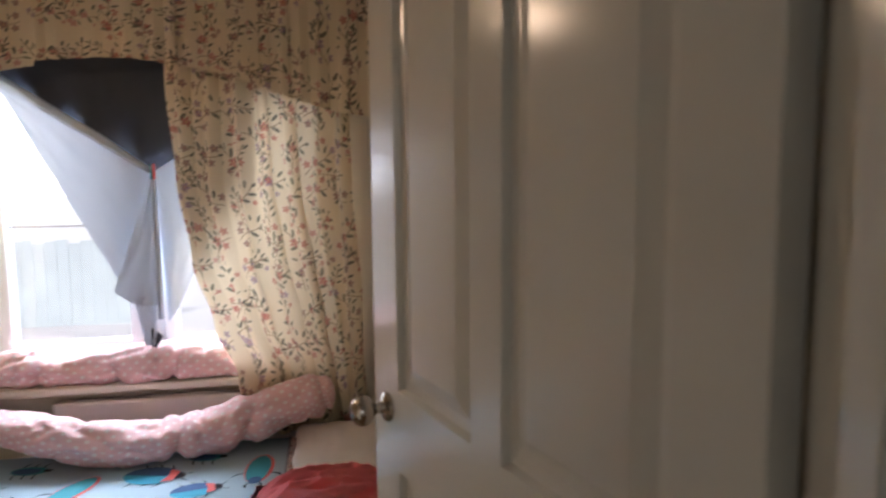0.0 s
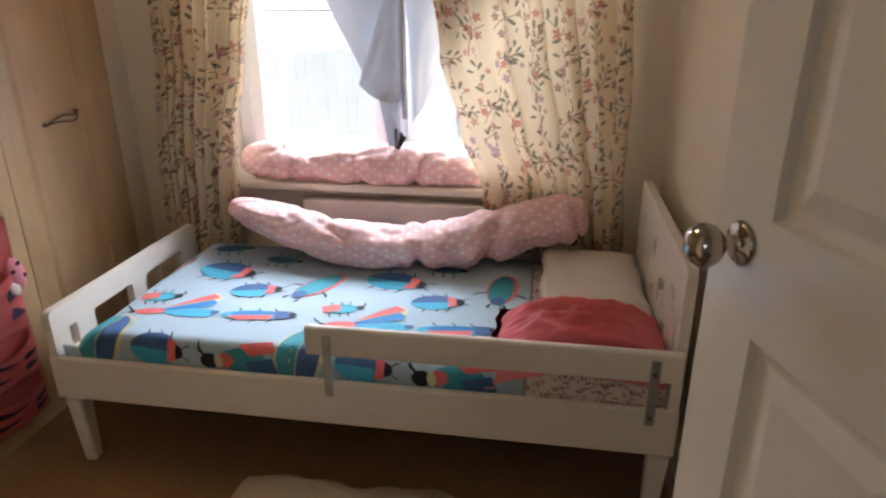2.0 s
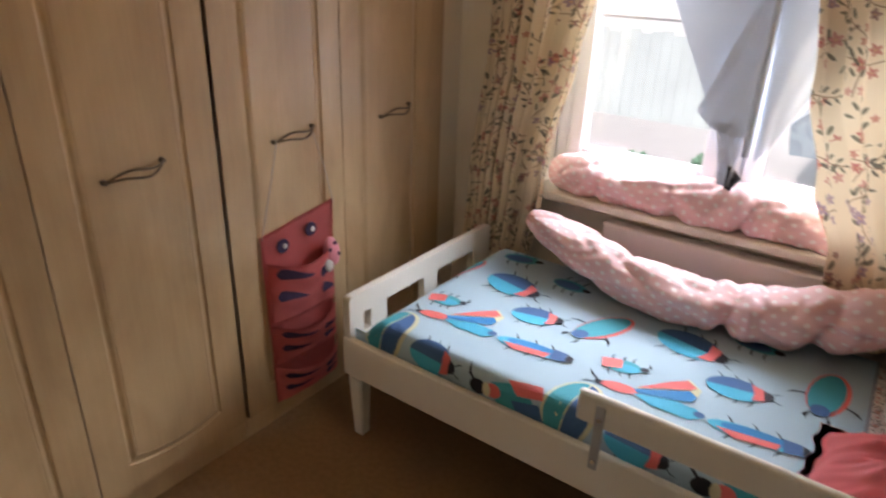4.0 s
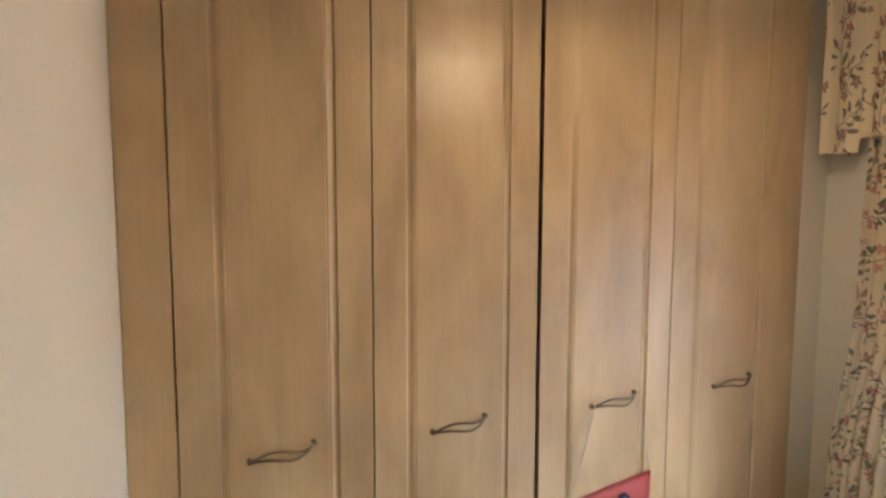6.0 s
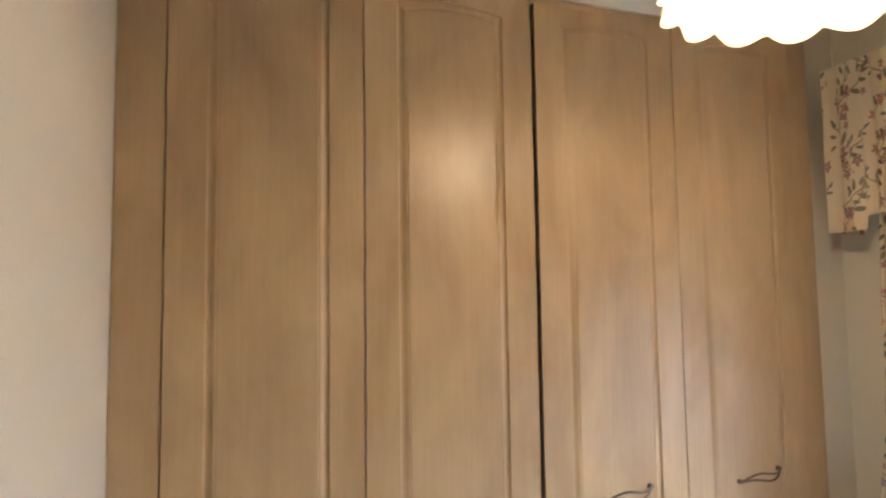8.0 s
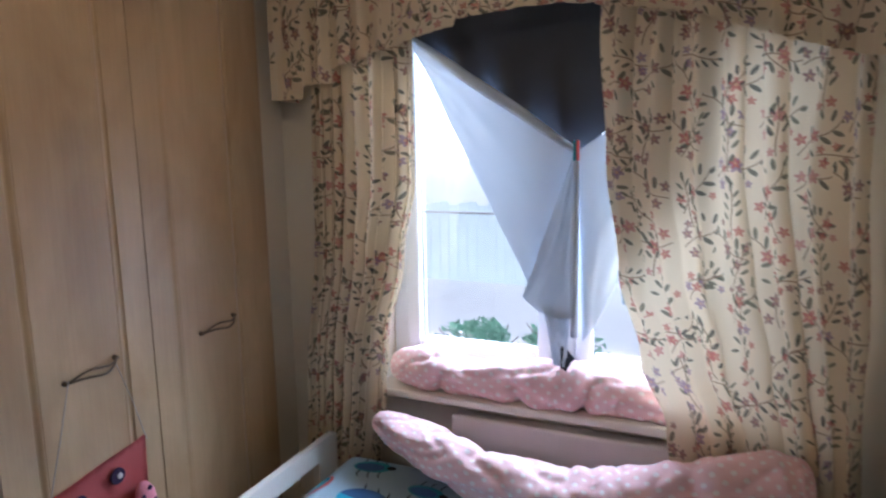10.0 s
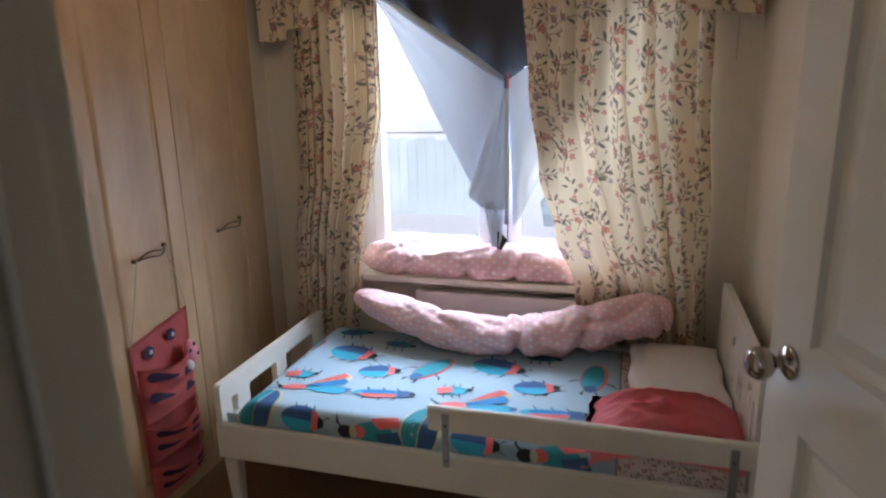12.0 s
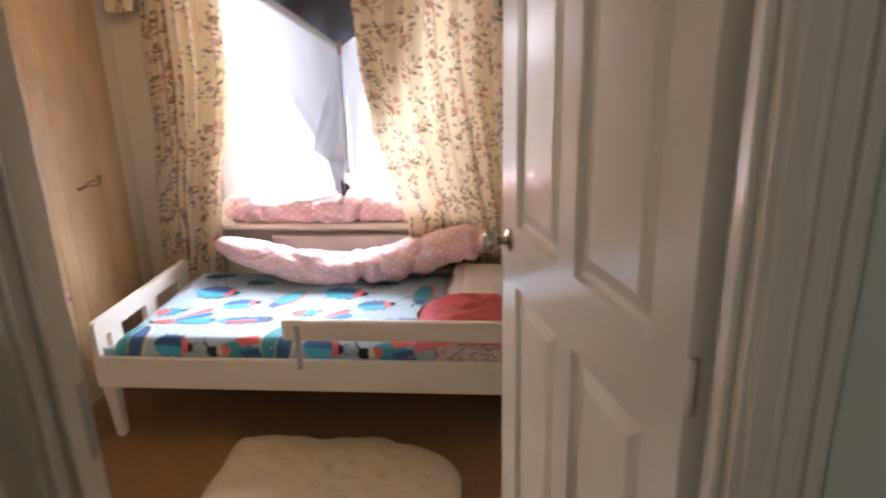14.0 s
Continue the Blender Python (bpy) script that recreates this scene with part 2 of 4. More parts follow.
M_STEEL = mat("grey_zinc_steel", (0.42, 0.42, 0.43), 0.45, 0.8, var=0.15, bump=0.05)
M_BRONZE = mat("antique_bronze", (0.22, 0.17, 0.12), 0.38, 0.9, var=0.3, scale=30, bump=0.05)
M_BLACK = mat("black_gasket", (0.02, 0.02, 0.022), 0.6, bump=0.0)
M_RAIL = mat("dark_stained_handrail", (0.02, 0.013, 0.012), 0.35, var=0.3, bump=0.05)
INK = {
    "coral": mat("coral_print", (0.78, 0.16, 0.15), 0.85, bump=0.05),
    "teal": mat("teal_print", (0.03, 0.34, 0.42), 0.85, var=0.2, bump=0.05),
    "blue": mat("blue_print", (0.012, 0.22, 0.50), 0.85, var=0.2, bump=0.05),
    "sky": mat("light_blue_print", (0.03, 0.42, 0.62), 0.85, var=0.15, bump=0.05),
    "navy": mat("slate_blue_print", (0.045, 0.13, 0.30), 0.85, var=0.2, bump=0.05),
    "black": mat("black_print", (0.012, 0.014, 0.025), 0.85, bump=0.05),
    "cream": mat("cream_print", (0.66, 0.64, 0.42), 0.85, bump=0.05),
}
M_BAG = mat("coral_felt", (0.80, 0.19, 0.18), 0.95, var=0.15, scale=9, fine=350, bump=0.3)
M_SPRIG = floral_mat("faded_sprig_cotton", (0.78, 0.68, 0.64), 0.7)
M_STRIP = mat("grey_hem", (0.28, 0.30, 0.34), 0.9, bump=0.2)
M_PURPLE = mat("dark_purple_felt", (0.05, 0.025, 0.07), 0.95, bump=0.2)
M_PINK = mat("pink_plush", (0.85, 0.32, 0.40), 0.95, var=0.2, scale=40, fine=300, bump=0.5)
M_WHITE = mat("white_felt", (0.75, 0.70, 0.68), 0.95, bump=0.2)
M_CORD = mat("white_cord", (0.52, 0.47, 0.40), 0.8, bump=0.0)

M_GLASS = bpy.data.materials.new("window_glass")
M_GLASS.use_nodes = True
_n = M_GLASS.node_tree.nodes["Principled BSDF"].inputs
_n["Transmission Weight"].default_value, _n["Roughness"].default_value, _n["IOR"].default_value = 1.0, 0.0, 1.45

M_SHADE = mat("cream_pleated_shade", (0.85, 0.76, 0.55), 0.8, bump=0.1)
_b = M_SHADE.node_tree.nodes["Principled BSDF"].inputs
_b["Emission Color"].default_value, _b["Emission Strength"].default_value = (1.0, 0.78, 0.42, 1), 0.5
cloth_shader(M_SHADE, (0.85, 0.76, 0.55), 0.3)
M_BULB = mat("lit_bulb", (1, 0.9, 0.7), 0.4, bump=0.0)
_b = M_BULB.node_tree.nodes["Principled BSDF"].inputs
_b["Emission Color"].default_value, _b["Emission Strength"].default_value = (1.0, 0.8, 0.5, 1), 12

# ---- mesh helpers ----


def link(name, bm, material, smooth=False):
    me = bpy.data.meshes.new(name)
    bmesh.ops.recalc_face_normals(bm, faces=bm.faces)
    bm.to_mesh(me)
    bm.free()
    for m in material if isinstance(material, (list, tuple)) else (material,):
        me.materials.append(m)
    for p in me.polygons:
        p.use_smooth = smooth
    return new(name, me)


def part(name, bm, material, parent, label="", smooth=False):
    ob = link(name, bm, material, smooth)
    ob.parent = parent
    ob.matrix_parent_inverse = parent.matrix_world.inverted()
    return tagged(ob, label)


def box(x0, x1, y0, y1, z0, z1, r=0.0, seg=2, bm=None):
    own = bmesh.new()
    v = bmesh.ops.create_cube(own, size=1)["verts"]
    for p in v:
        p.co = Vector(((x0 + x1) / 2 + p.co.x * (x1 - x0), (y0 + y1) / 2 + p.co.y * (y1 - y0), (z0 + z1) / 2 + p.co.z * (z1 - z0)))
    if r:
        bmesh.ops.bevel(own, geom=own.edges[:], offset=r, segments=seg, profile=0.5, affect="EDGES")
    if bm is None:
        return own
    join(bm, own)
    return bm


def join(bm, other):
    me = bpy.data.meshes.new("join")
    other.to_mesh(me)
    other.free()
    bm.from_mesh(me)
    bpy.data.meshes.remove(me)
    return bm


def lathe(profile, seg=24, m=None):
    """Rings of (radius, height) turned round z."""
    bm = bmesh.new()
    rings = []
    for r, h in profile:
        rings.append([bm.verts.new((r * math.cos(2 * math.pi * i / seg), r * math.sin(2 * math.pi * i / seg), h)) for i in range(seg)])
    for a, b in zip(rings, rings[1:]):
        for i in range(seg):
            bm.faces.new((a[i], a[(i + 1) % seg], b[(i + 1) % seg], b[i]))
    bm.faces.new(rings[0][::-1])
    bm.faces.new(rings[-1])
    if m is not None:
        bm.transform(m)
    return bm


def tube(points, radius, seg=8, bm=None):
    """A round rod along points; radius a number or one for each point."""
    bm = bm or bmesh.new()
    pts = [Vector(p) for p in points]
    rings = []
    for i, p in enumerate(pts):
        d = (pts[min(i + 1, len(pts) - 1)] - pts[max(i - 1, 0)]).normalized()
        side = d.cross(Vector((0, 0, 1)) if abs(d.z) < 0.9 else Vector((1, 0, 0))).normalized()
        up = side.cross(d)
        r = radius[i] if isinstance(radius, (list, tuple)) else radius
        rings.append([bm.verts.new(p + r * (side * math.cos(2 * math.pi * k / seg) + up * math.sin(2 * math.pi * k / seg))) for k in range(seg)])
    for a, b in zip(rings, rings[1:]):
        for k in range(seg):
            bm.faces.new((a[k], a[(k + 1) % seg], b[(k + 1) % seg], b[k]))
    bm.faces.new(rings[0][::-1])
    bm.faces.new(rings[-1])
    return bm


def prism(outline, axis, a, b, r=0.0):
    """An outline of 2D points pushed along an axis from a to b. axis x: points are (y, z); y: (x, z); z: (x, y)."""
    def at(u, v, w):
        return {"x": (w, u, v), "y": (u, w, v), "z": (u, v, w)}[axis]
    bm = bmesh.new()
    lo, hi = [bm.verts.new(at(u, v, a)) for u, v in outline], [bm.verts.new(at(u, v, b)) for u, v in outline]
    n = len(outline)
    for i in range(n):
        bm.faces.new((lo[i], lo[(i + 1) % n], hi[(i + 1) % n], hi[i]))
    bm.faces.new(lo[::-1])
    bm.faces.new(hi)
    if r:
        bmesh.ops.bevel(bm, geom=[e for e in bm.edges if e.calc_face_angle(0) > 0.6], offset=r, segments=1, affect="EDGES")
    return bm


def surface(nu, nv, f, thick=0.0, uv=None, closed=False):
    """A sheet f(u, v), u and v from 0 to 1, with UVs in metres and, where asked for, a thickness along its normals."""
    bm = bmesh.new()
    lay = bm.loops.layers.uv.new("UVMap")
    grid = [[bm.verts.new(f(i / nu, j / nv)) for i in range(nu + 1)] for j in range(nv + 1)]
    uvs = {}
    for j in range(nv + 1):
        for i in range(nu + 1):
            uvs[grid[j][i]] = uv(i / nu, j / nv) if uv else (i / nu, j / nv)
    for j in range(nv):
        for i in range(nu):
            fc = bm.faces.new((grid[j][i], grid[j][i + 1], grid[j + 1][i + 1], grid[j + 1][i]))
            for lp in fc.loops:
                lp[lay].uv = uvs[lp.vert]
    if closed:
        bmesh.ops.remove_doubles(bm, verts=bm.verts[:], dist=1e-5)
    if thick:
        bmesh.ops.solidify(bm, geom=bm.faces[:], thickness=thick)
    return bm


def thing(name, at, label, category, group="", kind=""):
    ob = new(name)
    ob.location = at
    ob.empty_display_size = 0.1
    bpy.context.view_layer.update()
    return tagged(ob, label, category, group, kind)


def setting(name, bm, material, label, category="wall", smooth=False):
    return tagged(link(name, bm, material, smooth), label, category, kind="structure")


def n3(x, y, z=0.0):
    return noise.noise((x, y, z))


# ---- the shell ----
YW, YD, YH = 0.90, -1.185, -1.405     # window wall, bedroom side and landing side of the door wall
XR, XC, CEIL = 1.70, -0.21, 2.36      # side wall, wardrobe front, ceiling
setting("floor", box(-0.95, 2.35, -3.7, 1.15, -0.12, 0.0), M_CARPET, "tan short-pile carpet over the bedroom and landing", "floor")
setting("ceiling", box(-0.95, 2.35, -3.7, 1.15, CEIL, CEIL + 0.1), M_CEIL, "plain white painted ceiling", "ceiling")
WX0, WX1, WZ0, WZ1 = 0.14, 1.38, 0.635, 1.98
bm = box(-0.95, WX0, YW, YW + 0.25, 0, CEIL)
box(WX1, 1.95, YW, YW + 0.25, 0, CEIL, bm=bm)
box(WX0, WX1, YW, YW + 0.25, 0, WZ0 - 0.03, bm=bm)
box(WX0, WX1, YW, YW + 0.25, WZ1, CEIL, bm=bm)
setting("wall_window", bm, M_WALL, "cream painted wall around the bedroom window")
bm = box(XR, XR + 0.3, -0.42, YW, 0, CEIL)
box(1.93, 2.05, -1.185, -0.42, 0, CEIL, bm=bm)
setting("wall_side", bm, M_WALL, "cream painted wall beside the bed head")
setting("wall_behind_wardrobe", box(-0.95, -0.82, -1.185, YW, 0, CEIL), M_WALL, "cream painted wall behind the wardrobes")
DX0, DX1, DZ = 0.94, 1.785, 2.02
bm = prism([(-0.82, YH + 0.11)] + [(0.62 + 0.29 * s / 14, YD - 0.11 * (s / 14) ** 2.2) for s in range(14, -1, -1)] + [(-0.82, YD)], "z", 0, CEIL)
box(-0.95, DX0 - 0.03, YH + 0.05, YH + 0.11, 0, CEIL, bm=bm)
box(DX1 + 0.09, 2.05, YH + 0.11, YD, 0, CEIL, bm=bm)
box(DX1 + 0.03, 2.35, YH + 0.05, YH + 0.11, 0, CEIL, bm=bm)
box(DX0 - 0.029, DX1 + 0.09, YH + 0.05, YD, DZ + 0.05, CEIL, bm=bm)
setting("wall_door", bm, M_WALL, "cream painted wall with the bedroom doorway")
bm = box(-0.95, DX0 - 0.03, YH, YH + 0.05, 0, CEIL)
box(DX1 + 0.03, 2.35, YH, YH + 0.05, 0, CEIL, bm=bm)
box(DX0 - 0.03, DX1 + 0.03, YH, YH + 0.05, DZ + 0.03, CEIL, bm=bm)
setting("wall_landing_front", bm, M_HALL, "grey-green painted landing wall beside the doorway")
setting("wall_landing_side", box(2.35, 2.45, -3.7, YH, 0, CEIL), M_HALL, "grey-green painted landing wall")
setting("wall_landing_left", box(-1.05, -0.95, -3.7, YH, 0, CEIL), M_HALL, "grey-green painted landing wall")
# unseen back wall; its opening is added for the landing fill lamp
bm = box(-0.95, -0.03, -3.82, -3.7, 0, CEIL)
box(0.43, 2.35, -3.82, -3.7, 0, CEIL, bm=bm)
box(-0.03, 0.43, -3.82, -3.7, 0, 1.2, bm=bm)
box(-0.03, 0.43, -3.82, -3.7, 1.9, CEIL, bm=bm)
setting("wall_landing_back", bm, M_HALL, "unseen grey-green painted landing wall, opening added for a fill lamp")

# door frame: lining, stops and moulded architraves
fr = thing("door_frame", (DX0, YH, 0), "white gloss painted door frame with moulded architraves", "door frame", kind="structure")
part("lining", box(DX0 - 0.028, DX0, YH, YH + 0.096, 0, DZ, 0.002), M_GLOSS, fr)
part("lining", box(DX1, DX1 + 0.028, YH, YH + 0.100, 0, DZ, 0.002), M_GLOSS, fr)
part("lining", box(DX0 - 0.028, DX1 + 0.028, YH, YH + 0.115, DZ, DZ + 0.028, 0.002), M_GLOSS, fr)
part("door_stop", box(DX0, DX0 + 0.012, YH + 0.025, YH + 0.06, 0, DZ, 0.002), M_GLOSS, fr)
part("door_stop", box(DX1 - 0.011, DX1, YH + 0.025, YH + 0.06, 0, DZ, 0.004, 3), M_GLOSS, fr)


def bead(u0, u1, low, high, n=8):
    """A half-round along a moulding, from u0 to u1."""
    return [(u0 + (u1 - u0) * (1 - math.cos(math.pi * i / n)) / 2, low + (high - low) * math.sin(math.pi * i / n)) for i in range(n + 1)]


ARCH = [(0.0, 0.0), (0.0, 0.010), (0.003, 0.012)] + bead(0.024, 0.036, 0.012, 0.0185) + bead(0.056, 0.0625, 0.0125, 0.0185) + [
    (0.0632, 0.012), (0.0650, 0.012), (0.0655, 0.021), (0.0675, 0.0225), (0.0815, 0.0225), (0.084, 0.020), (0.084, 0.0)]
part("architrave", prism([(DX0 - 0.008 - u, YH - d) for u, d in ARCH], "z", 0, DZ + 0.09), M_GLOSS, fr)
part("architrave", prism([(DX1 + 0.008 + u, YH - d) for u, d in ARCH], "z", 0, DZ + 0.09), M_GLOSS, fr)
part("architrave", prism([(YH - d, DZ + 0.008 + u) for u, d in ARCH], "x", DX0 - 0.008, DX1 + 0.008), M_GLOSS, fr)
sp = part("strike_plate", box(DX0, DX0 + 0.0025, YH + 0.066, YH + 0.09, 0.89, 1.01, 0.001), M_STEEL, fr, "small steel strike plate")

# skirting boards
SK = [(0, 0), (0.016, 0), (0.016, 0.085), (0.011, 0.1), (0.006, 0.112), (0, 0.115)]
setting("baseboard_window", prism([(YW - d, z) for d, z in SK], "x", XC - 0.034, XR), M_GLOSS, "white painted skirting under the window", "skirting board")
setting("baseboard_side", prism([(XR - d, z) for d, z in SK], "y", -0.42, YW - 0.02), M_GLOSS, "white painted skirting beside the bed head", "skirting board")
setting("baseboard_door", prism([(YD + d, z) for d, z in SK], "x", XC + 0.02, 0.615), M_GLOSS, "white painted skirting beside the doorway", "skirting board")

# ---- bedroom door ----


def panel_rings(w, h, levels, bow_top=0.0, bow_bottom=0.0, n=10):
    """Rings for a moulded panel of size w by h: for each (inset, depth) a closed ring of (u, v, depth)."""
    rings = []
    for inset, depth in levels:
        x0, x1, z0, z1 = inset, w - inset, inset, h - inset
        ring = []
        for i in range(n):
            s = i / n
            ring.append((x0 + (x1 - x0) * s, z0 - bow_bottom * (4 * s * (1 - s) - 1), depth))
        ring += [(x1, z0 + bow_bottom + (z1 - bow_top - z0 - bow_bottom) * i / n, depth) for i in range(n)]
        for i in range(n):
            s = 1 - i / n
            ring.append((x0 + (x1 - x0) * s, z1 + bow_top * (4 * s * (1 - s) - 1), depth))
        ring += [(x0, z1 - bow_top - (z1 - bow_top - z0 - bow_bottom) * i / n, depth) for i in range(n)]
        rings.append(ring)
    return rings


def add_rings(bm, rings, put):
    vs = [[bm.verts.new(put(*p)) for p in r] for r in rings]
    for a, b in zip(vs, vs[1:]):
        for i in range(len(a)):
            j = (i + 1) % len(a)
            bm.faces.new((a[i], a[j], b[j], b[i]))
    bm.faces.new(vs[-1])
    return vs


LEAF, LH, LT = 0.802, 1.985, 0.04
HINGE = Vector((1.757, -1.298, 0.008))
door = thing("door_1", HINGE, "white gloss four-panel door standing open with a chrome knob", "door", kind="structure")


def leaf_panels():
    """Stiles, rails and four raised panels; u runs from the hinge to the free edge, d is depth into the leaf."""
    us = [0.0, 0.095, 0.365, 0.443, 0.695, LEAF]
    vs = [0.0, 0.21, 0.878, 1.022, 1.86, LH]
    bm = bmesh.new()
    lev = [(0, 0), (0.006, 0.011), (0.016, 0.013), (0.022, 0.013), (0.050, 0.004), (0.055, 0.004)]
    for side in (0, 1):
        put0 = (lambda u, v, d: (u, d, v)) if side == 0 else (lambda u, v, d: (u, LT - d, v))
        for i in range(5):
            for j in range(5):
                u0, u1, v0, v1 = us[i], us[i + 1], vs[j], vs[j + 1]
                if i in (1, 3) and j in (1, 3):
                    add_rings(bm, panel_rings(u1 - u0, v1 - v0, lev, n=2), lambda u, v, d: put0(u0 + u, v0 + v, d))
                else:
                    bm.faces.new([bm.verts.new(put0(*p, 0)) for p in ((u0, v0), (u1, v0), (u1, v1), (u0, v1))])
    for a, b in (((0, 0), (LEAF, 0)), ((LEAF, 0), (LEAF, LH)), ((LEAF, LH), (0, LH)), ((0, LH), (0, 0))):
        bm.faces.new([bm.verts.new(p) for p in ((a[0], 0, a[1]), (b[0], 0, b[1]), (b[0], LT, b[1]), (a[0], LT, a[1]))])
    bmesh.ops.remove_doubles(bm, verts=bm.verts[:], dist=1e-4)
    return bm


SWING = radians(17.0)                  # from square to the wall
du = Vector((-math.sin(SWING), math.cos(SWING), 0))
dn = Vector((-du.y, du.x, 0))          # towards the doorway side
LEAF_M = Matrix(((du.x, -dn.x, 0, HINGE.x), (du.y, -dn.y, 0, HINGE.y), (0, 0, 1, HINGE.z), (0, 0, 0, 1)))
bm = leaf_panels()
bm.transform(LEAF_M)
leaf = part("door_leaf", bm, M_GLOSS, door)


def knob_set(side):
    s = 1 if side == 0 else -1
    y0 = 0 if side == 0 else LT
    m = LEAF_M @ Matrix.Translation((LEAF - 0.062, y0, 0.982)) @ Matrix.Rotation(radians(90 * s), 4, "X")
    rose = lathe([(0.0265, 0), (0.0275, 0.003), (0.024, 0.007), (0.013, 0.010), (0.0105, 0.014), (0.0095, 0.022), (0.0115, 0.030)], 28, m)
    ball = lathe([(0.0115, 0.028), (0.017, 0.031), (0.0235, 0.037), (0.0268, 0.046), (0.0262, 0.055), (0.021, 0.0635), (0.012, 0.0685), (0.003, 0.070)], 28, m)
    part("knob_rose", rose, M_CHROME, leaf, "polished chrome rose", True)
    part("door_knob", ball, M_CHROME, leaf, "polished chrome ball knob", True)


knob_set(0)
knob_set(1)
part("latch_plate", box(0, 0.0022, 0.009, 0.031, -0.05, 0.05, 0.0008), M_STEEL, leaf, "steel latch plate").matrix_world = LEAF_M @ Matrix.Translation((LEAF, 0, 0.985))
for z in (0.25, 1.0, 1.75):
    part("hinge", tube([HINGE + Vector((0.004, -0.006, z - 0.04)), HINGE + Vector((0.004, -0.006, z + 0.04))], 0.006, 10), M_GLOSS, door, "painted steel butt hinge", True)

# ---- window ----
win = thing("window_1", (0.76, 1.0, WZ0), "white PVC casement window with overcast daylight behind", "window", kind="structure")


def frame_bars(parent, name, x0, x1, z0, z1, y0, y1, w, material=M_PVC, r=0.006):
    for a in ((x0, x0 + w, z0, z1), (x1 - w, x1, z0, z1), (x0 + w, x1 - w, z0, z0 + w), (x0 + w, x1 - w, z1 - w, z1)):
        part(name, box(a[0], a[1], y0, y1, a[2], a[3], r), material, parent)


frame_bars(win, "window_frame", WX0, WX1, WZ0 + 0.03, WZ1, 0.985, 1.055, 0.055)
part("mullion", box(0.725, 0.795, 0.985, 1.055, WZ0 + 0.085, WZ1 - 0.055, 0.006), M_PVC, win)
for x0, x1 in ((0.197, 0.723), (0.797, 1.323)):
    frame_bars(win, "casement", x0, x1, WZ0 + 0.088, WZ1 - 0.058, 0.972, 1.04, 0.052, r=0.008)
    frame_bars(win, "gasket", x0 + 0.0525, x1 - 0.0525, WZ0 + 0.1405, WZ1 - 0.1105, 1.0, 1.012, 0.003, M_STEEL, 0)
    pane = part("pane", box(x0 + 0.054, x1 - 0.054, 1.002, 1.008, WZ0 + 0.142, WZ1 - 0.112), M_GLASS, win)
    pane.visible_shadow = False
    part("glazing_bar", box(x0 + 0.058, x1 - 0.058, 0.998, 1.001, 1.222, 1.229), M_STEEL, win)
sill = tagged(link("window_sill", box(WX0 - 0.06, WX1 + 0.06, 0.822, 0.985, 0.607, 0.637, 0.007, 3), M_GLOSS), "white gloss painted window board below the window", "window sill", kind="structure")

# ---- wardrobes ----
WB, WT = 0.075, 2.195                  # bottom and top of the doors


def wardrobe_door(y0, y1, parent):
    """A slab with a moulded field that bows at the top and bottom."""
    w, h, t = y1 - y0, WT - WB, 0.019
    bm = bmesh.new()
    n = 10
    a, b = 0.080, 0.060
    outer = panel_rings(w, h, [(0, 0)], n=n)
    inner = panel_rings(w - 2 * a, h - b - 0.036, [(0, 0), (0.0025, 0.0045), (0.006, 0.0055), (0.011, 0.0045), (0.017, 0.0012), (0.0215, 0.0), (0.023, 0.0012), (0.025, 0.0)], 0.016, 0.022, n)
    inner = [[(u + a, v + b, d) for u, v, d in r] for r in inner]
    add_rings(bm, outer + inner, lambda u, v, d: (XC - d, y0 + u, WB + v))
    box(XC - t, XC - 0.006, y0, y1, WB, WT, bm=bm)
    side = panel_rings(w, h, [(0, 0)], n=1)[0]
    for i in range(4):
        p, q = side[i], side[(i + 1) % 4]
        bm.faces.new([bm.verts.new(c) for c in ((XC, y0 + p[0], WB + p[1]), (XC, y0 + q[0], WB + q[1]), (XC - t, y0 + q[0], WB + q[1]), (XC - t, y0 + p[0], WB + p[1]))])
    return part("door", bm, M_WOOD, parent)


def wardrobe_handle(y, z, parent):
    """Two twisted wires between two feet."""
    L = 0.142
    for k in (-1, 1):
        pts, rad = [], []
        for i in range(21):
            s = i / 20
            wave = math.sin(math.pi * (s * 1.0)) * 0.010 * k
            pts.append((XC + 0.006 + 0.026 * math.sin(math.pi * s) ** 0.6, y + L * s, z - 0.012 + 0.022 * s + 0.012 * math.sin(2 * math.pi * (s - 0.5)) * -0.6 + wave))
            rad.append(0.0032)
        part("handle", tube(pts, rad, 8), M_BRONZE, parent, "twisted antique bronze bow handle", True)
    for e in (0.0, L):
        part("handle_foot", tube([(XC - 0.001, y + e, z - 0.012 + 0.022 * e / L), (XC + 0.012, y + e, z - 0.012 + 0.022 * e / L)], [0.0075, 0.005], 10), M_BRONZE, parent, "bronze foot", True)


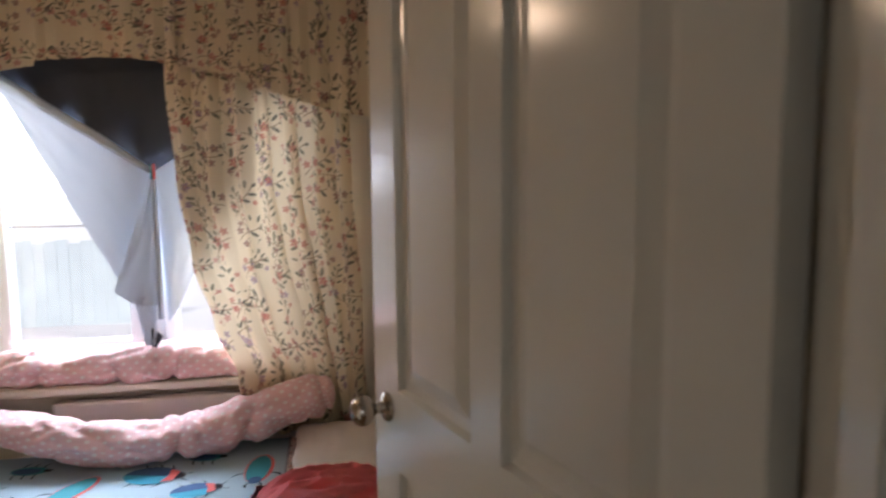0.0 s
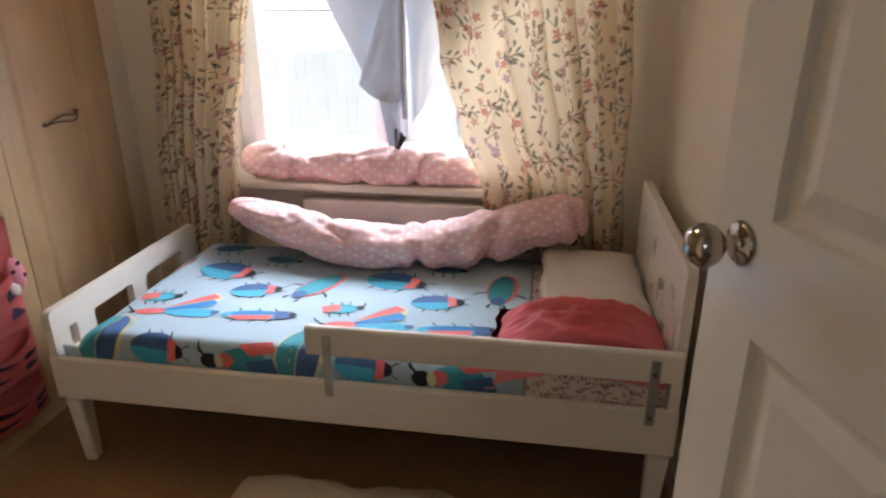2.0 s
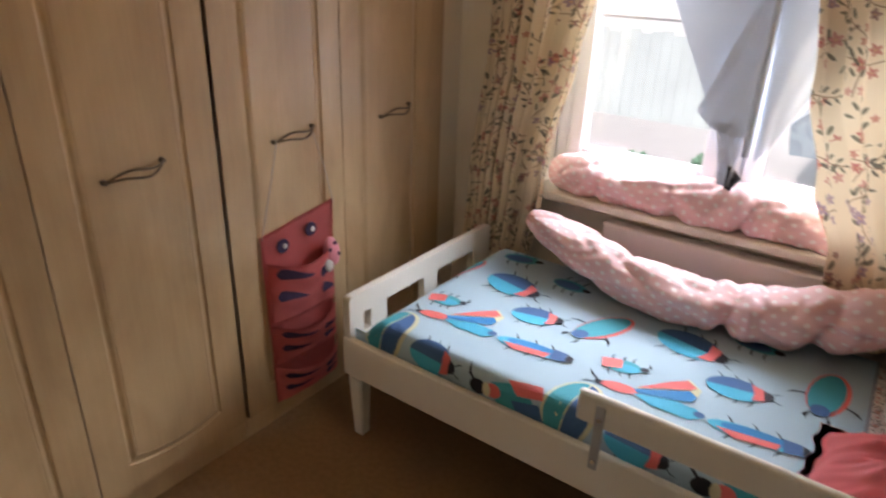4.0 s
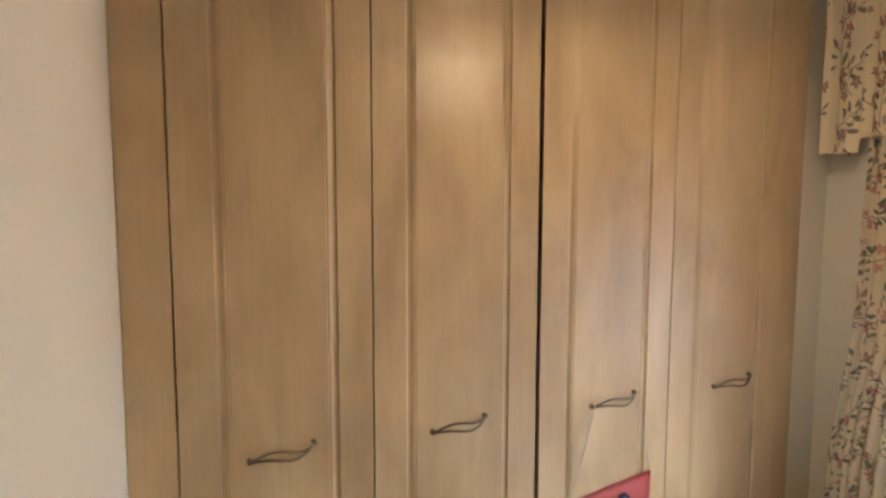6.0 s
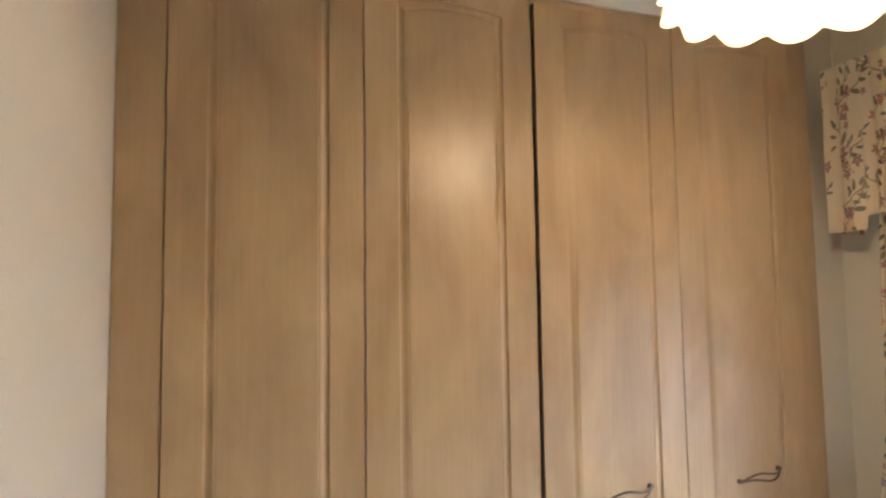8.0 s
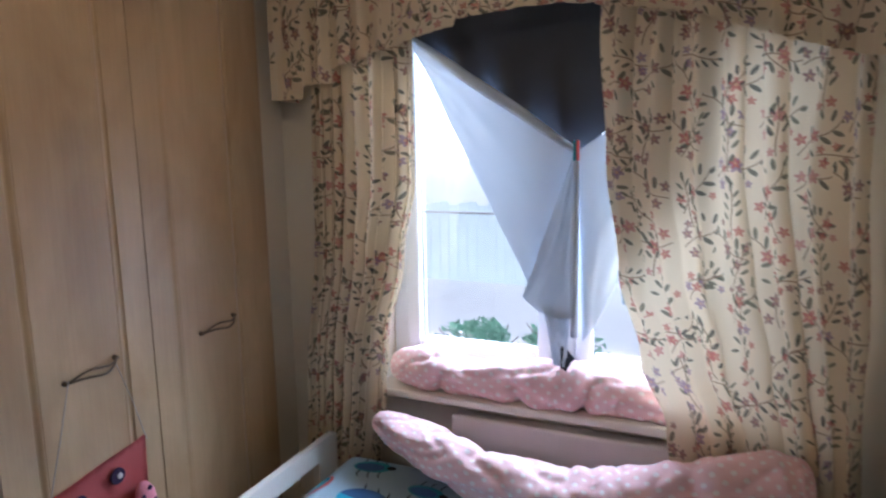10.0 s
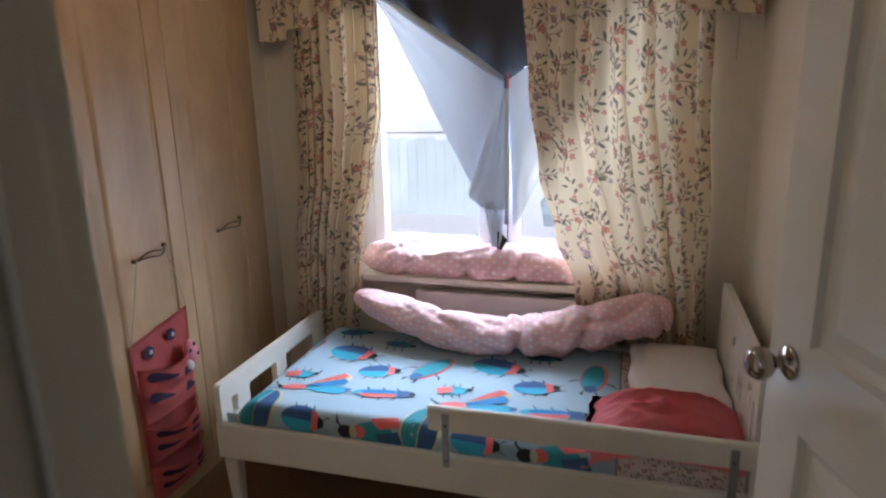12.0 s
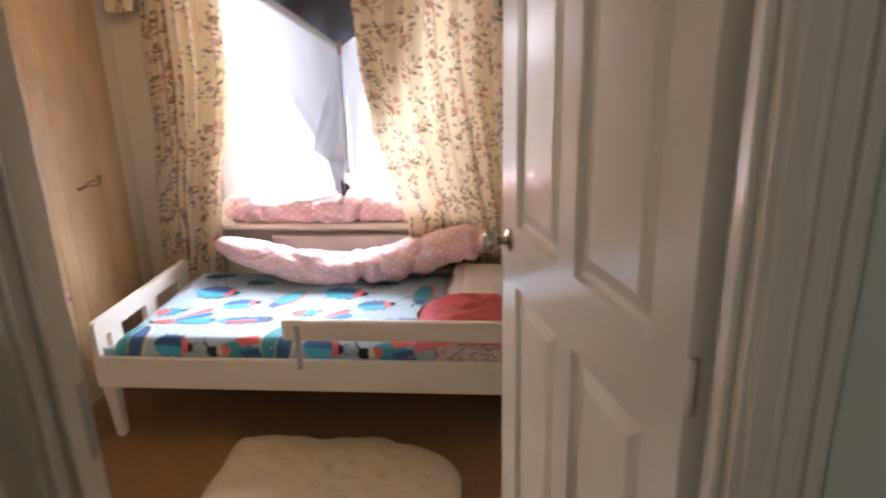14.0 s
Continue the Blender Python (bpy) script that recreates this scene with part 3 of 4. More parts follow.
def wardrobe(y0, doors, y1, label):
    w = thing("wardrobe", (-0.5, (y0 + y1) / 2, 0), label, "wardrobe", "fitted wardrobes")
    bm = box(-0.80, XC - 0.021, y0, y0 + 0.018, 0, WT + 0.03)
    box(-0.80, XC - 0.021, y1 - 0.018, y1, 0, WT + 0.03, bm=bm)
    box(-0.80, XC - 0.021, y0 + 0.018, y1 - 0.018, WT + 0.002, WT + 0.028, bm=bm)
    box(-0.80, XC - 0.021, y0 + 0.018, y1 - 0.018, 0.075, 0.093, bm=bm)
    box(-0.80, -0.79, y0 + 0.018, y1 - 0.018, 0.093, WT, bm=bm)
    part("carcass", bm, M_WOOD, w)
    part("plinth", box(XC - 0.045, XC - 0.012, y0, y1, 0.0, 0.072, 0.002), M_WOOD, w)
    for a, b, hy in doors:
        d = wardrobe_door(a + 0.002, b - 0.002, w)
        wardrobe_handle(hy, 0.918, d)
    return w


wa = wardrobe(-1.095, ((-1.087, -0.661, -0.945), (-0.661, -0.219, -0.512)), -0.2165, "fitted maple-effect wardrobe with two tall moulded doors")
wb = wardrobe(-0.2135, ((-0.209, 0.228, -0.040), (0.228, 0.668, 0.402)), 0.668, "fitted maple-effect wardrobe, toy tidy hung from one handle")
part("filler", box(XC - 0.03, XC - 0.004, YD + 0.001, -1.0875, 0, WT + 0.03, 0.002), M_WOOD, wa)
part("filler", box(XC - 0.03, XC - 0.004, 0.669, 0.745, 0, WT + 0.03, 0.002), M_WOOD, wb)
setting("trim_over_wardrobe", box(XC - 0.05, XC - 0.02, YD, 0.75, WT + 0.032, CEIL, 0.002), M_CEIL, "white painted infill above the wardrobes", "trim")
setting("trim_wardrobe_end", box(-0.82, XC - 0.035, 0.746, YW, 0, CEIL), M_WALL, "cream painted return beside the wardrobe", "trim")

# ---- bed ----
bed = thing("toddler_bed", (0.82, 0.37, 0), "white lacquered child's bed with cut-out head and foot boards", "bed")


def slab_with_holes(x0, x1, outline, holes, bevel=0.003):
    """A board in the y-z plane between x0 and x1 with openings cut through it."""
    pts = outline
    me = bmesh.new()
    flat, edges = [], []
    for lp in [pts] + holes:
        k = len(flat)
        flat += [Vector(p) for p in lp]
        edges += [(k + i, k + (i + 1) % len(lp)) for i in range(len(lp))]
    vco, _, tris, *_ = geometry.delaunay_2d_cdt(flat, edges, [], 0, 1e-5)
    made = [me.verts.new((x0, p.x, p.y)) for p in vco]
    for t in tris:
        me.faces.new([made[i] for i in t])
    # keep only faces outside the openings
    def inside(p, lp):
        c = False
        for i in range(len(lp)):
            (y1, z1), (y2, z2) = lp[i], lp[i - 1]
            if (z1 > p[1]) != (z2 > p[1]) and p[0] < (y2 - y1) * (p[1] - z1) / (z2 - z1) + y1:
                c = not c
        return c
    bad = [f for f in me.faces if not inside((f.calc_center_median().y, f.calc_center_median().z), pts) or any(inside((f.calc_center_median().y, f.calc_center_median().z), h) for h in holes)]
    bmesh.ops.delete(me, geom=bad, context="FACES_ONLY")
    bmesh.ops.solidify(me, geom=me.faces[:], thickness=x1 - x0)
    cx = sum(v.co.x for v in me.verts) / len(me.verts)
    for v in me.verts:
        v.co.x += (x0 + x1) / 2 - cx
    bmesh.ops.recalc_face_normals(me, faces=me.faces)
    return me


def rrect(y0, y1, z0, z1, r=0.012, n=3):
    pts = []
    for cy, cz, a0 in ((y1 - r, z1 - r, 0), (y0 + r, z1 - r, 90), (y0 + r, z0 + r, 180), (y1 - r, z0 + r, 270)):
        pts += [(cy + r * math.cos(radians(a0 + 90 * i / n)), cz + r * math.sin(radians(a0 + 90 * i / n))) for i in range(n + 1)]
    return pts


BL, BW, FZ, HZ = 1.645, 0.755, 0.485, 0.715
part("footboard", slab_with_holes(-0.002, 0.022, rrect(-0.002, BW, 0.215, FZ, 0.016), [
    rrect(0.060, 0.092, 0.352, 0.415, 0.006), rrect(0.165, 0.352, 0.325, 0.418, 0.008), rrect(0.425, 0.645, 0.325, 0.418, 0.008)]), M_BED, bed)


def animal(cy, cz, s):
    """A small four-legged figure, as an outline of a cut-out."""
    pts = [(-1, 0.9), (-0.8, 0.2), (-0.8, -1), (-0.45, -1), (-0.4, -0.2), (0.35, -0.2), (0.4, -1), (0.75, -1), (0.8, 0.3), (0.55, 0.6), (-0.5, 0.55), (-0.6, 1.0)]
    return [(cy + s * a, cz + s * b) for a, b in pts]


part("headboard", slab_with_holes(1.622, 1.646, rrect(-0.002, BW, 0.215, HZ, 0.02), [
    animal(0.12, 0.60, 0.035), animal(0.27, 0.545, 0.045), animal(0.43, 0.61, 0.032), animal(0.53, 0.52, 0.035), animal(0.40, 0.49, 0.022), rrect(0.04, 0.062, 0.43, 0.60, 0.006),
    animal(0.63, 0.62, 0.026), animal(0.19, 0.47, 0.03)]), M_BED, bed)
part("side_rail", box(-0.004, BL + 0.003, -0.008, 0.014, 0.226, 0.352, 0.005), M_BED, bed)
part("side_rail", box(0.02, BL - 0.022, BW - 0.025, BW - 0.003, 0.226, 0.352, 0.005), M_BED, bed)
for x, y in ((0.004, 0.002), (BL - 0.052, 0.002), (0.004, BW - 0.055), (BL - 0.052, BW - 0.055)):
    s = 1 if x < 0.5 else -1
    bm = bmesh.new()
    bmesh.ops.create_cube(bm, size=1)
    for v in bm.verts:
        top = v.co.z > 0
        wx = 0.05 if top else 0.034
        v.co = Vector((x + 0.025 - s * 0.0 + v.co.x * wx + (0 if top else s * 0.006), y + 0.025 + v.co.y * (0.05 if top else 0.036), 0.215 if top else 0.0))
    bmesh.ops.bevel(bm, geom=bm.edges[:], offset=0.004, segments=2, affect="EDGES")
    part("leg", bm, M_BED, bed)
for i in range(9):
    part("slat", box(0.10 + 0.17 * i, 0.17 + 0.17 * i, 0.0145, BW - 0.0255, 0.29, 0.302), M_BED, bed)
guard = part("guard_rail", box(0.745, 1.640, -0.034, -0.012, 0.443, 0.523, 0.009, 3), M_BED, bed)
for x in (0.803, 1.575):
    st = part("guard_strap", box(x - 0.011, x + 0.011, -0.041, -0.0352, 0.333, 0.505, 0.0025), M_STEEL, guard, "grey steel guard-rail bracket")
    for z in (0.355, 0.47):
        part("screw", lathe([(0.006, 0), (0.0055, 0.002), (0.002, 0.003)], 10, Matrix.Translation((x, -0.041, z)) @ Matrix.Rotation(radians(90), 4, "X")), M_CHROME, st)

# mattress in a fitted sheet; v runs from the top over the front edge and down
MT, MR = 0.42, 0.035


def top_at(x, v, lift=0.0):
    """A place on the sheet: v is the distance from the front edge, below 0 on the front side."""
    y0 = 0.018
    sag = 0.004 * n3(x * 3.1, v * 4.2, 2.0) - 0.085 * max(0.0, 1 - (x - 0.026) / 0.095) ** 1.7
    if v >= MR:
        return Vector((x, y0 + v, MT + sag + lift))
    if v > MR - MR * math.pi / 2:
        a = (MR - v) / MR
        return Vector((x, y0 + MR - (MR + lift) * math.sin(a), MT - MR + (MR + lift) * math.cos(a) + sag))
    return Vector((x, y0 - lift, MT - MR - (MR - MR * math.pi / 2 - v)))


bm = box(0.085, 1.612, 0.022, 0.722, 0.304, 0.400, 0.03, 3)
mattress = tagged(link("mattress", bm, M_PILLOW, True), "thin white child's mattress in a fitted sheet", "mattress")
sheet = thing("fitted_sheet", (0.82, 0.37, MT), "pale blue cotton fitted sheet printed with large colourful beetles and moths", "bed sheet")
part("sheet_cloth", surface(90, 60, lambda u, v: top_at(0.026 + 1.592 * u, -0.09 + 0.80 * v), uv=lambda u, v: (1.59 * u, 0.8 * v)), M_SHEET, sheet, smooth=True)


def blot(ink, pts, cx, cy, ang, scale, lift, parent):
    """A flat printed patch with outline pts, laid on the sheet."""
    ca, sa = math.cos(ang), math.sin(ang)
    fine = []
    for i in range(len(pts)):
        a, b = pts[i], pts[(i + 1) % len(pts)]
        k = max(1, int(math.hypot(b[0] - a[0], b[1] - a[1]) * scale / 0.012))
        fine += [(a[0] + (b[0] - a[0]) * j / k, a[1] + (b[1] - a[1]) * j / k) for j in range(k)]
    bm = bmesh.new()
    mx, my = sum(p[0] for p in fine) / len(fine), sum(p[1] for p in fine) / len(fine)
    rings = []
    for f in (1.0, 0.72, 0.42, 0.14):
        ring = []
        for px, py in fine:
            qx, qy = mx + (px - mx) * f, my + (py - my) * f
            x, y = cx + scale * (ca * qx - sa * qy), cy + scale * (sa * qx + ca * qy)
            ring.append(bm.verts.new(top_at(min(max(x, 0.027), 1.617), min(max(y, -0.088), 0.708), 1.7 * lift)))
        rings.append(ring)
    n = len(fine)
    for r0, r1 in zip(rings, rings[1:]):
        for i in range(n):
            bm.faces.new((r0[i], r0[(i + 1) % n], r1[(i + 1) % n], r1[i]))
    bm.faces.new(rings[-1])
    part("print", bm, INK[ink], parent)


def oval(x, y, a, b, t0=0, t1=360, n=20):
    return [(x + a * math.cos(radians(t0 + (t1 - t0) * i / n)), y + b * math.sin(radians(t0 + (t1 - t0) * i / n))) for i in range(n if t1 - t0 == 360 else n + 1)]


def leg(x0, y0, x1, y1, x2, y2, w=0.035):
    return [(x0 - w, y0), (x0 + w, y0), (x1 + w, y1), (x2, y2), (x1 - w, y1)]


def insect(kind, cx, cy, ang=0.0, size=0.08):
    a, go = radians(ang), (lambda ink, pts, lift=0.0012: blot(ink, pts, cx, cy, a, size, lift, sheet))
    if kind == "beetle":        # split back, coral collar, black head
        for sx in (-0.5, 0.05, 0.5):
            for sy in (-1, 1):
                go("black", leg(sx, 0.45 * sy, sx - 0.1, 0.75 * sy, sx - 0.25, 0.95 * sy), 0.0009)
        go("navy", oval(-0.1, 0, 0.98, 0.68, 0, 180) )
        go("sky", oval(-0.1, 0, 0.98, 0.68, 180, 360))
        go("coral", [(0.42, 0.5), (0.80, 0.36), (0.86, 0), (0.80, -0.36), (0.42, -0.5), (0.52, 0)], 0.0018)
        go("black", [(0.82, 0.3), (1.05, 0.2), (1.15, 0), (1.05, -0.2), (0.82, -0.3)], 0.002)
        go("black", leg(1.05, 0.12, 1.25, 0.3, 1.45, 0.32, 0.03))
        go("black", leg(1.05, -0.12, 1.25, -0.3, 1.45, -0.32, 0.03))
    elif kind == "small":       # coral wing case, teal body
        for sx in (-0.4, 0.1, 0.5):
            for sy in (-1, 1):
                go("black", leg(sx, 0.35 * sy, sx, 0.7 * sy, sx + 0.1, 0.9 * sy), 0.0009)
        go("teal", oval(0.1, 0, 0.85, 0.52))
        go("sky", oval(0.35, -0.12, 0.5, 0.3), 0.0016)
        go("coral", [(-0.85, 0.32), (0.05, 0.5), (0.12, -0.2), (-0.7, -0.42)], 0.002)
        go("black", oval(1.05, 0.05, 0.2, 0.18), 0.002)
        go("black", leg(1.1, 0.1, 1.3, 0.35, 1.2, 0.65, 0.04))
    elif kind == "moth":        # head to the left, folded wings to the right
        go("coral", oval(-0.75, -0.12, 0.5, 0.2))
        go("cream", [(-0.4, 0.02), (0.85, 1.12), (1.18, 0.74), (1.05, 0.2), (-0.3, -0.1)], 0.0010)
        go("coral", [(-0.35, 0.08), (0.35, 0.72), (0.80, 1.05), (1.06, 0.78), (0.9, 0.62)], 0.0018)
        go("blue", [(-0.4, 0.0), (0.9, 0.58), (1.1, 0.38), (1.0, 0.12), (0.6, 0.0), (-0.3, -0.15)], 0.0016)
        go("sky", [(-0.4, -0.2), (0.6, -0.02), (1.15, -0.12), (1.3, -0.42), (1.0, -0.62), (0.1, -0.5)], 0.0014)
        go("navy", oval(1.22, -0.32, 0.14, 0.12), 0.0018)
        go("black", oval(-1.28, -0.12, 0.12, 0.1))
        go("black", leg(-1.32, -0.05, -1.5, 0.15, -1.62, 0.38, 0.04))
        go("black", leg(-1.32, -0.15, -1.55, -0.2, -1.75, -0.35, 0.04))
    elif kind == "long":        # long beetle, coral flank
        for sx in (-0.7, 0.0, 0.6):
            go("black", leg(sx, 0.3, sx - 0.1, 0.5, sx - 0.2, 0.62), 0.0009)
            go("black", leg(sx, -0.3, sx - 0.1, -0.5, sx - 0.2, -0.62), 0.0009)
        go("sky", oval(-0.15, 0, 1.2, 0.36))
        go("blue", oval(0.0, 0.08, 1.0, 0.26), 0.0014)
        go("coral", [(-1.1, -0.12), (0.6, 0.0), (0.5, -0.3), (-0.6, -0.42)], 0.0018)
        go("navy", [(0.62, 0.34), (1.1, 0.3), (1.15, -0.22), (0.66, -0.33)], 0.002)
        go("black", [(1.12, 0.28), (1.38, 0.12), (1.35, -0.12), (1.14, -0.2)], 0.0022)
    elif kind == "leaf":        # large rounded wing, teal and slate with a pale rim
        go("cream", oval(0, 0, 1.08, 0.66), 0.0007)
        go("teal", oval(-0.02, 0.06, 1.0, 0.52, 0, 180), 0.0018)
        go("navy", oval(-0.02, 0.02, 1.0, 0.56, 180, 360), 0.0018)
    elif kind == "feather":     # slim teal wing case with a coral rim
        go("black", leg(-0.9, 0.1, -1.2, 0.3, -1.35, 0.2, 0.03), 0.0009)
        go("black", leg(-0.9, -0.1, -1.2, -0.3, -1.4, -0.25, 0.03), 0.0009)
        for sy in (-1, 1):
            go("black", leg(-0.3, 0.4 * sy, -0.4, 0.7 * sy, -0.6, 0.85 * sy), 0.0009)
        go("coral", oval(0, 0, 1.05, 0.47))
        go("teal", oval(-0.03, 0.03, 1.0, 0.39), 0.0016)
        go("navy", oval(-0.85, 0, 0.25, 0.22), 0.0018)
    elif kind == "dark":        # dark green beetle
        for sx in (-0.5, 0.0, 0.5):
            for sy in (-1, 1):
                go("black", leg(sx, 0.4 * sy, sx, 0.75 * sy, sx + 0.15, 1.0 * sy), 0.0009)
        go("teal", oval(0, 0, 0.9, 0.5))
        go("navy", oval(-0.1, -0.06, 0.7, 0.36), 0.0016)
        go("black", oval(0.9, 0, 0.22, 0.18), 0.0018)
    elif kind == "edge":        # black and orange head, coral and teal back, slate tail
        go("black", leg(-0.9, 0.1, -1.15, 0.35, -1.25, 0.75, 0.05), 0.0009)
        go("black", oval(-0.85, 0, 0.3, 0.26))
        go("cream", oval(-0.55, 0, 0.14, 0.24), 0.0016)
        go("coral", oval(-0.35, 0.02, 0.3, 0.24), 0.0014)
        go("teal", [(-0.4, 0.3), (0.6, 0.5), (1.0, 0.1), (0.7, -0.5), (-0.2, -0.4)])
        go("coral", [(0.1, 0.5), (1.15, 0.62), (1.3, 0.25), (0.5, 0.15)], 0.0018)
        go("navy", [(0.3, -0.05), (1.2, 0.1), (1.35, -0.4), (0.6, -0.72)], 0.0016)


P = 0.57                              # the print repeats along the bed
for k in range(3):
    for kind, x, y, ang, size in (
        ("beetle", 0.285, 0.485, -12, 0.080), ("small", 0.165, 0.265, 12, 0.052), ("beetle", 0.440, 0.355, 12, 0.062), ("moth", 0.270, 0.195, 10, 0.092),
        ("long", 0.520, 0.190, 6, 0.070), ("leaf", 0.135, 0.030, 82, 0.090), ("beetle", 0.305, 0.005, -4, 0.060), ("edge", 0.530, -0.010, 4, 0.075),
        ("feather", 0.065 if k == 0 else 0.055, 0.490 if k == 0 else 0.420, 62 if k != 2 else 85, 0.088), ("dark", 0.205, 0.680, 8, 0.062), ("dark", 0.430, 0.600, -6, 0.058)):
        x += P * k
        if k == 2 and y > 0.55 or x > 1.23:
            continue
        if kind == "feather" and k == 2:
            y = 0.475
        insect(kind, x, y - 0.018, ang, size * (1.05 if kind == "moth" else 1.15))

# a second sheet at the pillow end
under = thing("under_sheet", (1.45, 0.37, MT), "white cotton sheet with faded red-brown sprigs at the pillow end", "bed sheet")
part("sheet_cloth", surface(30, 60, lambda u, v: top_at(1.285 + 0.330 * u + 0.006 * n3(v * 7, 2.0) * (1 - u), -0.088 + 0.79 * v, 0.005), uv=lambda u, v: (0.33 * u, 0.79 * v)), M_SPRIG, under, smooth=True)
part("hem", tube([top_at(1.284, -0.085 + 0.0785 * i, 0.005) for i in range(11)], 0.004, 6), M_STRIP, under, "grey stitched hem")

# pillow, red blanket and the two bolsters
def pillow_at(u, v, side):
    x, y = 1.312 + 0.300 * u, 0.27 + 0.445 * v
    e = max(0.0, 1 - abs(2 * u - 1) ** 3.0) ** 0.5 * max(0.0, 1 - abs(2 * v - 1) ** 3.5) ** 0.5
    w = 0.006 * n3(x * 14, y * 9) * e + 0.004 * math.sin(u * 40 + 3 * n3(x * 5, y * 6)) * e * (1 if u < 0.2 else 0.2)
    return Vector((x + 0.012 * n3(v * 4, 1), y + 0.01 * n3(u * 4, 5), MT + 0.034 + side * (0.030 * e) + (w if side > 0 else 0) + 0.014 * v))


pil = thing("pillow", (1.46, 0.5, MT), "flat white cotton pillow lying against the headboard", "pillow")
bm = surface(28, 36, lambda u, v: pillow_at(u, v, 1))
join(bm, surface(28, 36, lambda u, v: pillow_at(u, v, -1)))
bmesh.ops.remove_doubles(bm, verts=bm.verts[:], dist=2e-4)
part("pillow_case", bm, M_PILLOW, pil, smooth=True)


def red_at(u, v):
    x, y = 1.19 + 0.425 * u, -0.012 + 0.345 * v
    e = max(0, 1 - abs(2 * u - 1.1) ** 2.5) ** 0.6 * max(0, 1 - abs(2 * v - 0.85) ** 2.6) ** 0.6
    x += 0.03 * n3(v * 5, 3.3) * (1 - u)
    ridge = 1 - 2 * abs(n3(u * 2.2 + 1.5 * v, v * 5.5 - 1.2 * u, 7.0)) ** 0.6
    fine = 1 - 2 * abs(n3(u * 5 + 3 * v, v * 11 - 3 * u, 2.0)) ** 0.6
    z = MT + 0.006 + (0.100 + 0.020 * ridge + 0.008 * fine) * e
    if v < 0.12:
        z -= (0.12 - v) * 0.55
        y += (0.12 - v) * 0.22
    return Vector((x, y, max(z, 0.358 if y < 0.03 else MT + 0.005)))


red = tagged(link("blanket", surface(70, 60, red_at, 0.004), M_RED, True), "bunched coral red fleece blanket tucked behind the guard rail", "blanket")


def bolster(name, path, radii, flat, label, seed, pinches=()):
    """A soft stuffed roll along a bent line, with creases."""
    pts = [Vector(p) for p in path]

    def spline(t):
        s = t * (len(pts) - 1)
        i = min(int(s), len(pts) - 2)
        f = s - i
        p0, p1, p2, p3 = pts[max(i - 1, 0)], pts[i], pts[i + 1], pts[min(i + 2, len(pts) - 1)]
        r = radii[i] + (radii[i + 1] - radii[i]) * (f * f * (3 - 2 * f))
        return 0.5 * ((2 * p1) + (p2 - p0) * f + (2 * p0 - 5 * p1 + 4 * p2 - p3) * f * f + (3 * p1 - p0 - 3 * p2 + p3) * f ** 3), r

    total = sum((b - a).length for a, b in zip(pts, pts[1:]))

    def f(u, v):
        c, r = spline(u)
        d = (spline(min(u + 0.01, 1))[0] - spline(max(u - 0.01, 0))[0]).normalized()
        side = d.cross(Vector((0, 0, 1))).normalized()
        up = side.cross(d)
        a = 2 * math.pi * v
        cap = max(0.0, 1 - abs(2 * u - 1) ** 14) ** 0.5
        wr = 1 + 0.16 * n3(u * 9 + seed, math.cos(a) * 1.3, math.sin(a) * 1.3) + 0.05 * n3(u * 22 + seed, math.cos(a) * 3, math.sin(a) * 3)
        cr = 0.17 * (1 - min(1, 4.5 * abs(n3(u * 7 + seed, math.cos(a) * 0.9 + u * 3, math.sin(a) * 0.9)))) ** 2
        cr += 0.08 * (1 - min(1, 5 * abs(n3(u * 15 + seed * 2, math.cos(a) * 1.6 - u * 5, math.sin(a) * 1.6)))) ** 2
        for at, lean, width, deep in pinches:
            k = (u - at - lean * math.sin(a)) / width
            wr += deep * (0.45 * math.exp(-(k + 1.7) ** 2) + 0.45 * math.exp(-(k - 1.7) ** 2) - math.exp(-2.5 * k * k)) * (0.6 + 0.4 * math.cos(a + 0.5))
        r *= cap * (wr - cr)
        return c + side * (r * math.cos(a)) + up * (r * flat * math.sin(a))

    bm = surface(200, 48, f, uv=lambda u, v: (u * total, v * 2 * math.pi * max(radii)))
    bmesh.ops.remove_doubles(bm, verts=bm.verts[:], dist=1e-5)
    ob = link(name, bm, M_DOTS, True)
    return tagged(ob, label, "bolster", "pink bolsters")


bolster("bolster", [(0.20, 0.715, 0.575), (0.35, 0.685, 0.545), (0.52, 0.645, 0.510), (0.70, 0.625, 0.487), (0.86, 0.63, 0.487), (1.02, 0.655, 0.502), (1.20, 0.68, 0.545), (1.36, 0.70, 0.585), (1.455, 0.705, 0.595)],
        [0.052, 0.075, 0.088, 0.094, 0.086, 0.092, 0.095, 0.094, 0.082], 0.84, "sagging pink white-dotted bolster lying along the back of the bed", 1.0,
        ((0.535, 0.012, 0.022, 0.34), (0.71, 0.03, 0.024, 0.30), (0.93, -0.01, 0.018, 0.2)))
bolster("bolster", [(0.17, 0.90, 0.695), (0.30, 0.902, 0.700), (0.46, 0.895, 0.688), (0.64, 0.90, 0.693), (0.80, 0.90, 0.697), (0.95, 0.90, 0.69), (1.15, 0.90, 0.69), (1.34, 0.90, 0.69)],
        [0.055, 0.078, 0.066, 0.074, 0.082, 0.070, 0.076, 0.06], 1.0, "pink white-dotted bolster lying along the window sill", 7.0,
        ((0.22, 0.01, 0.024, 0.24), (0.42, -0.01, 0.028, 0.26), (0.63, 0.015, 0.026, 0.26)))

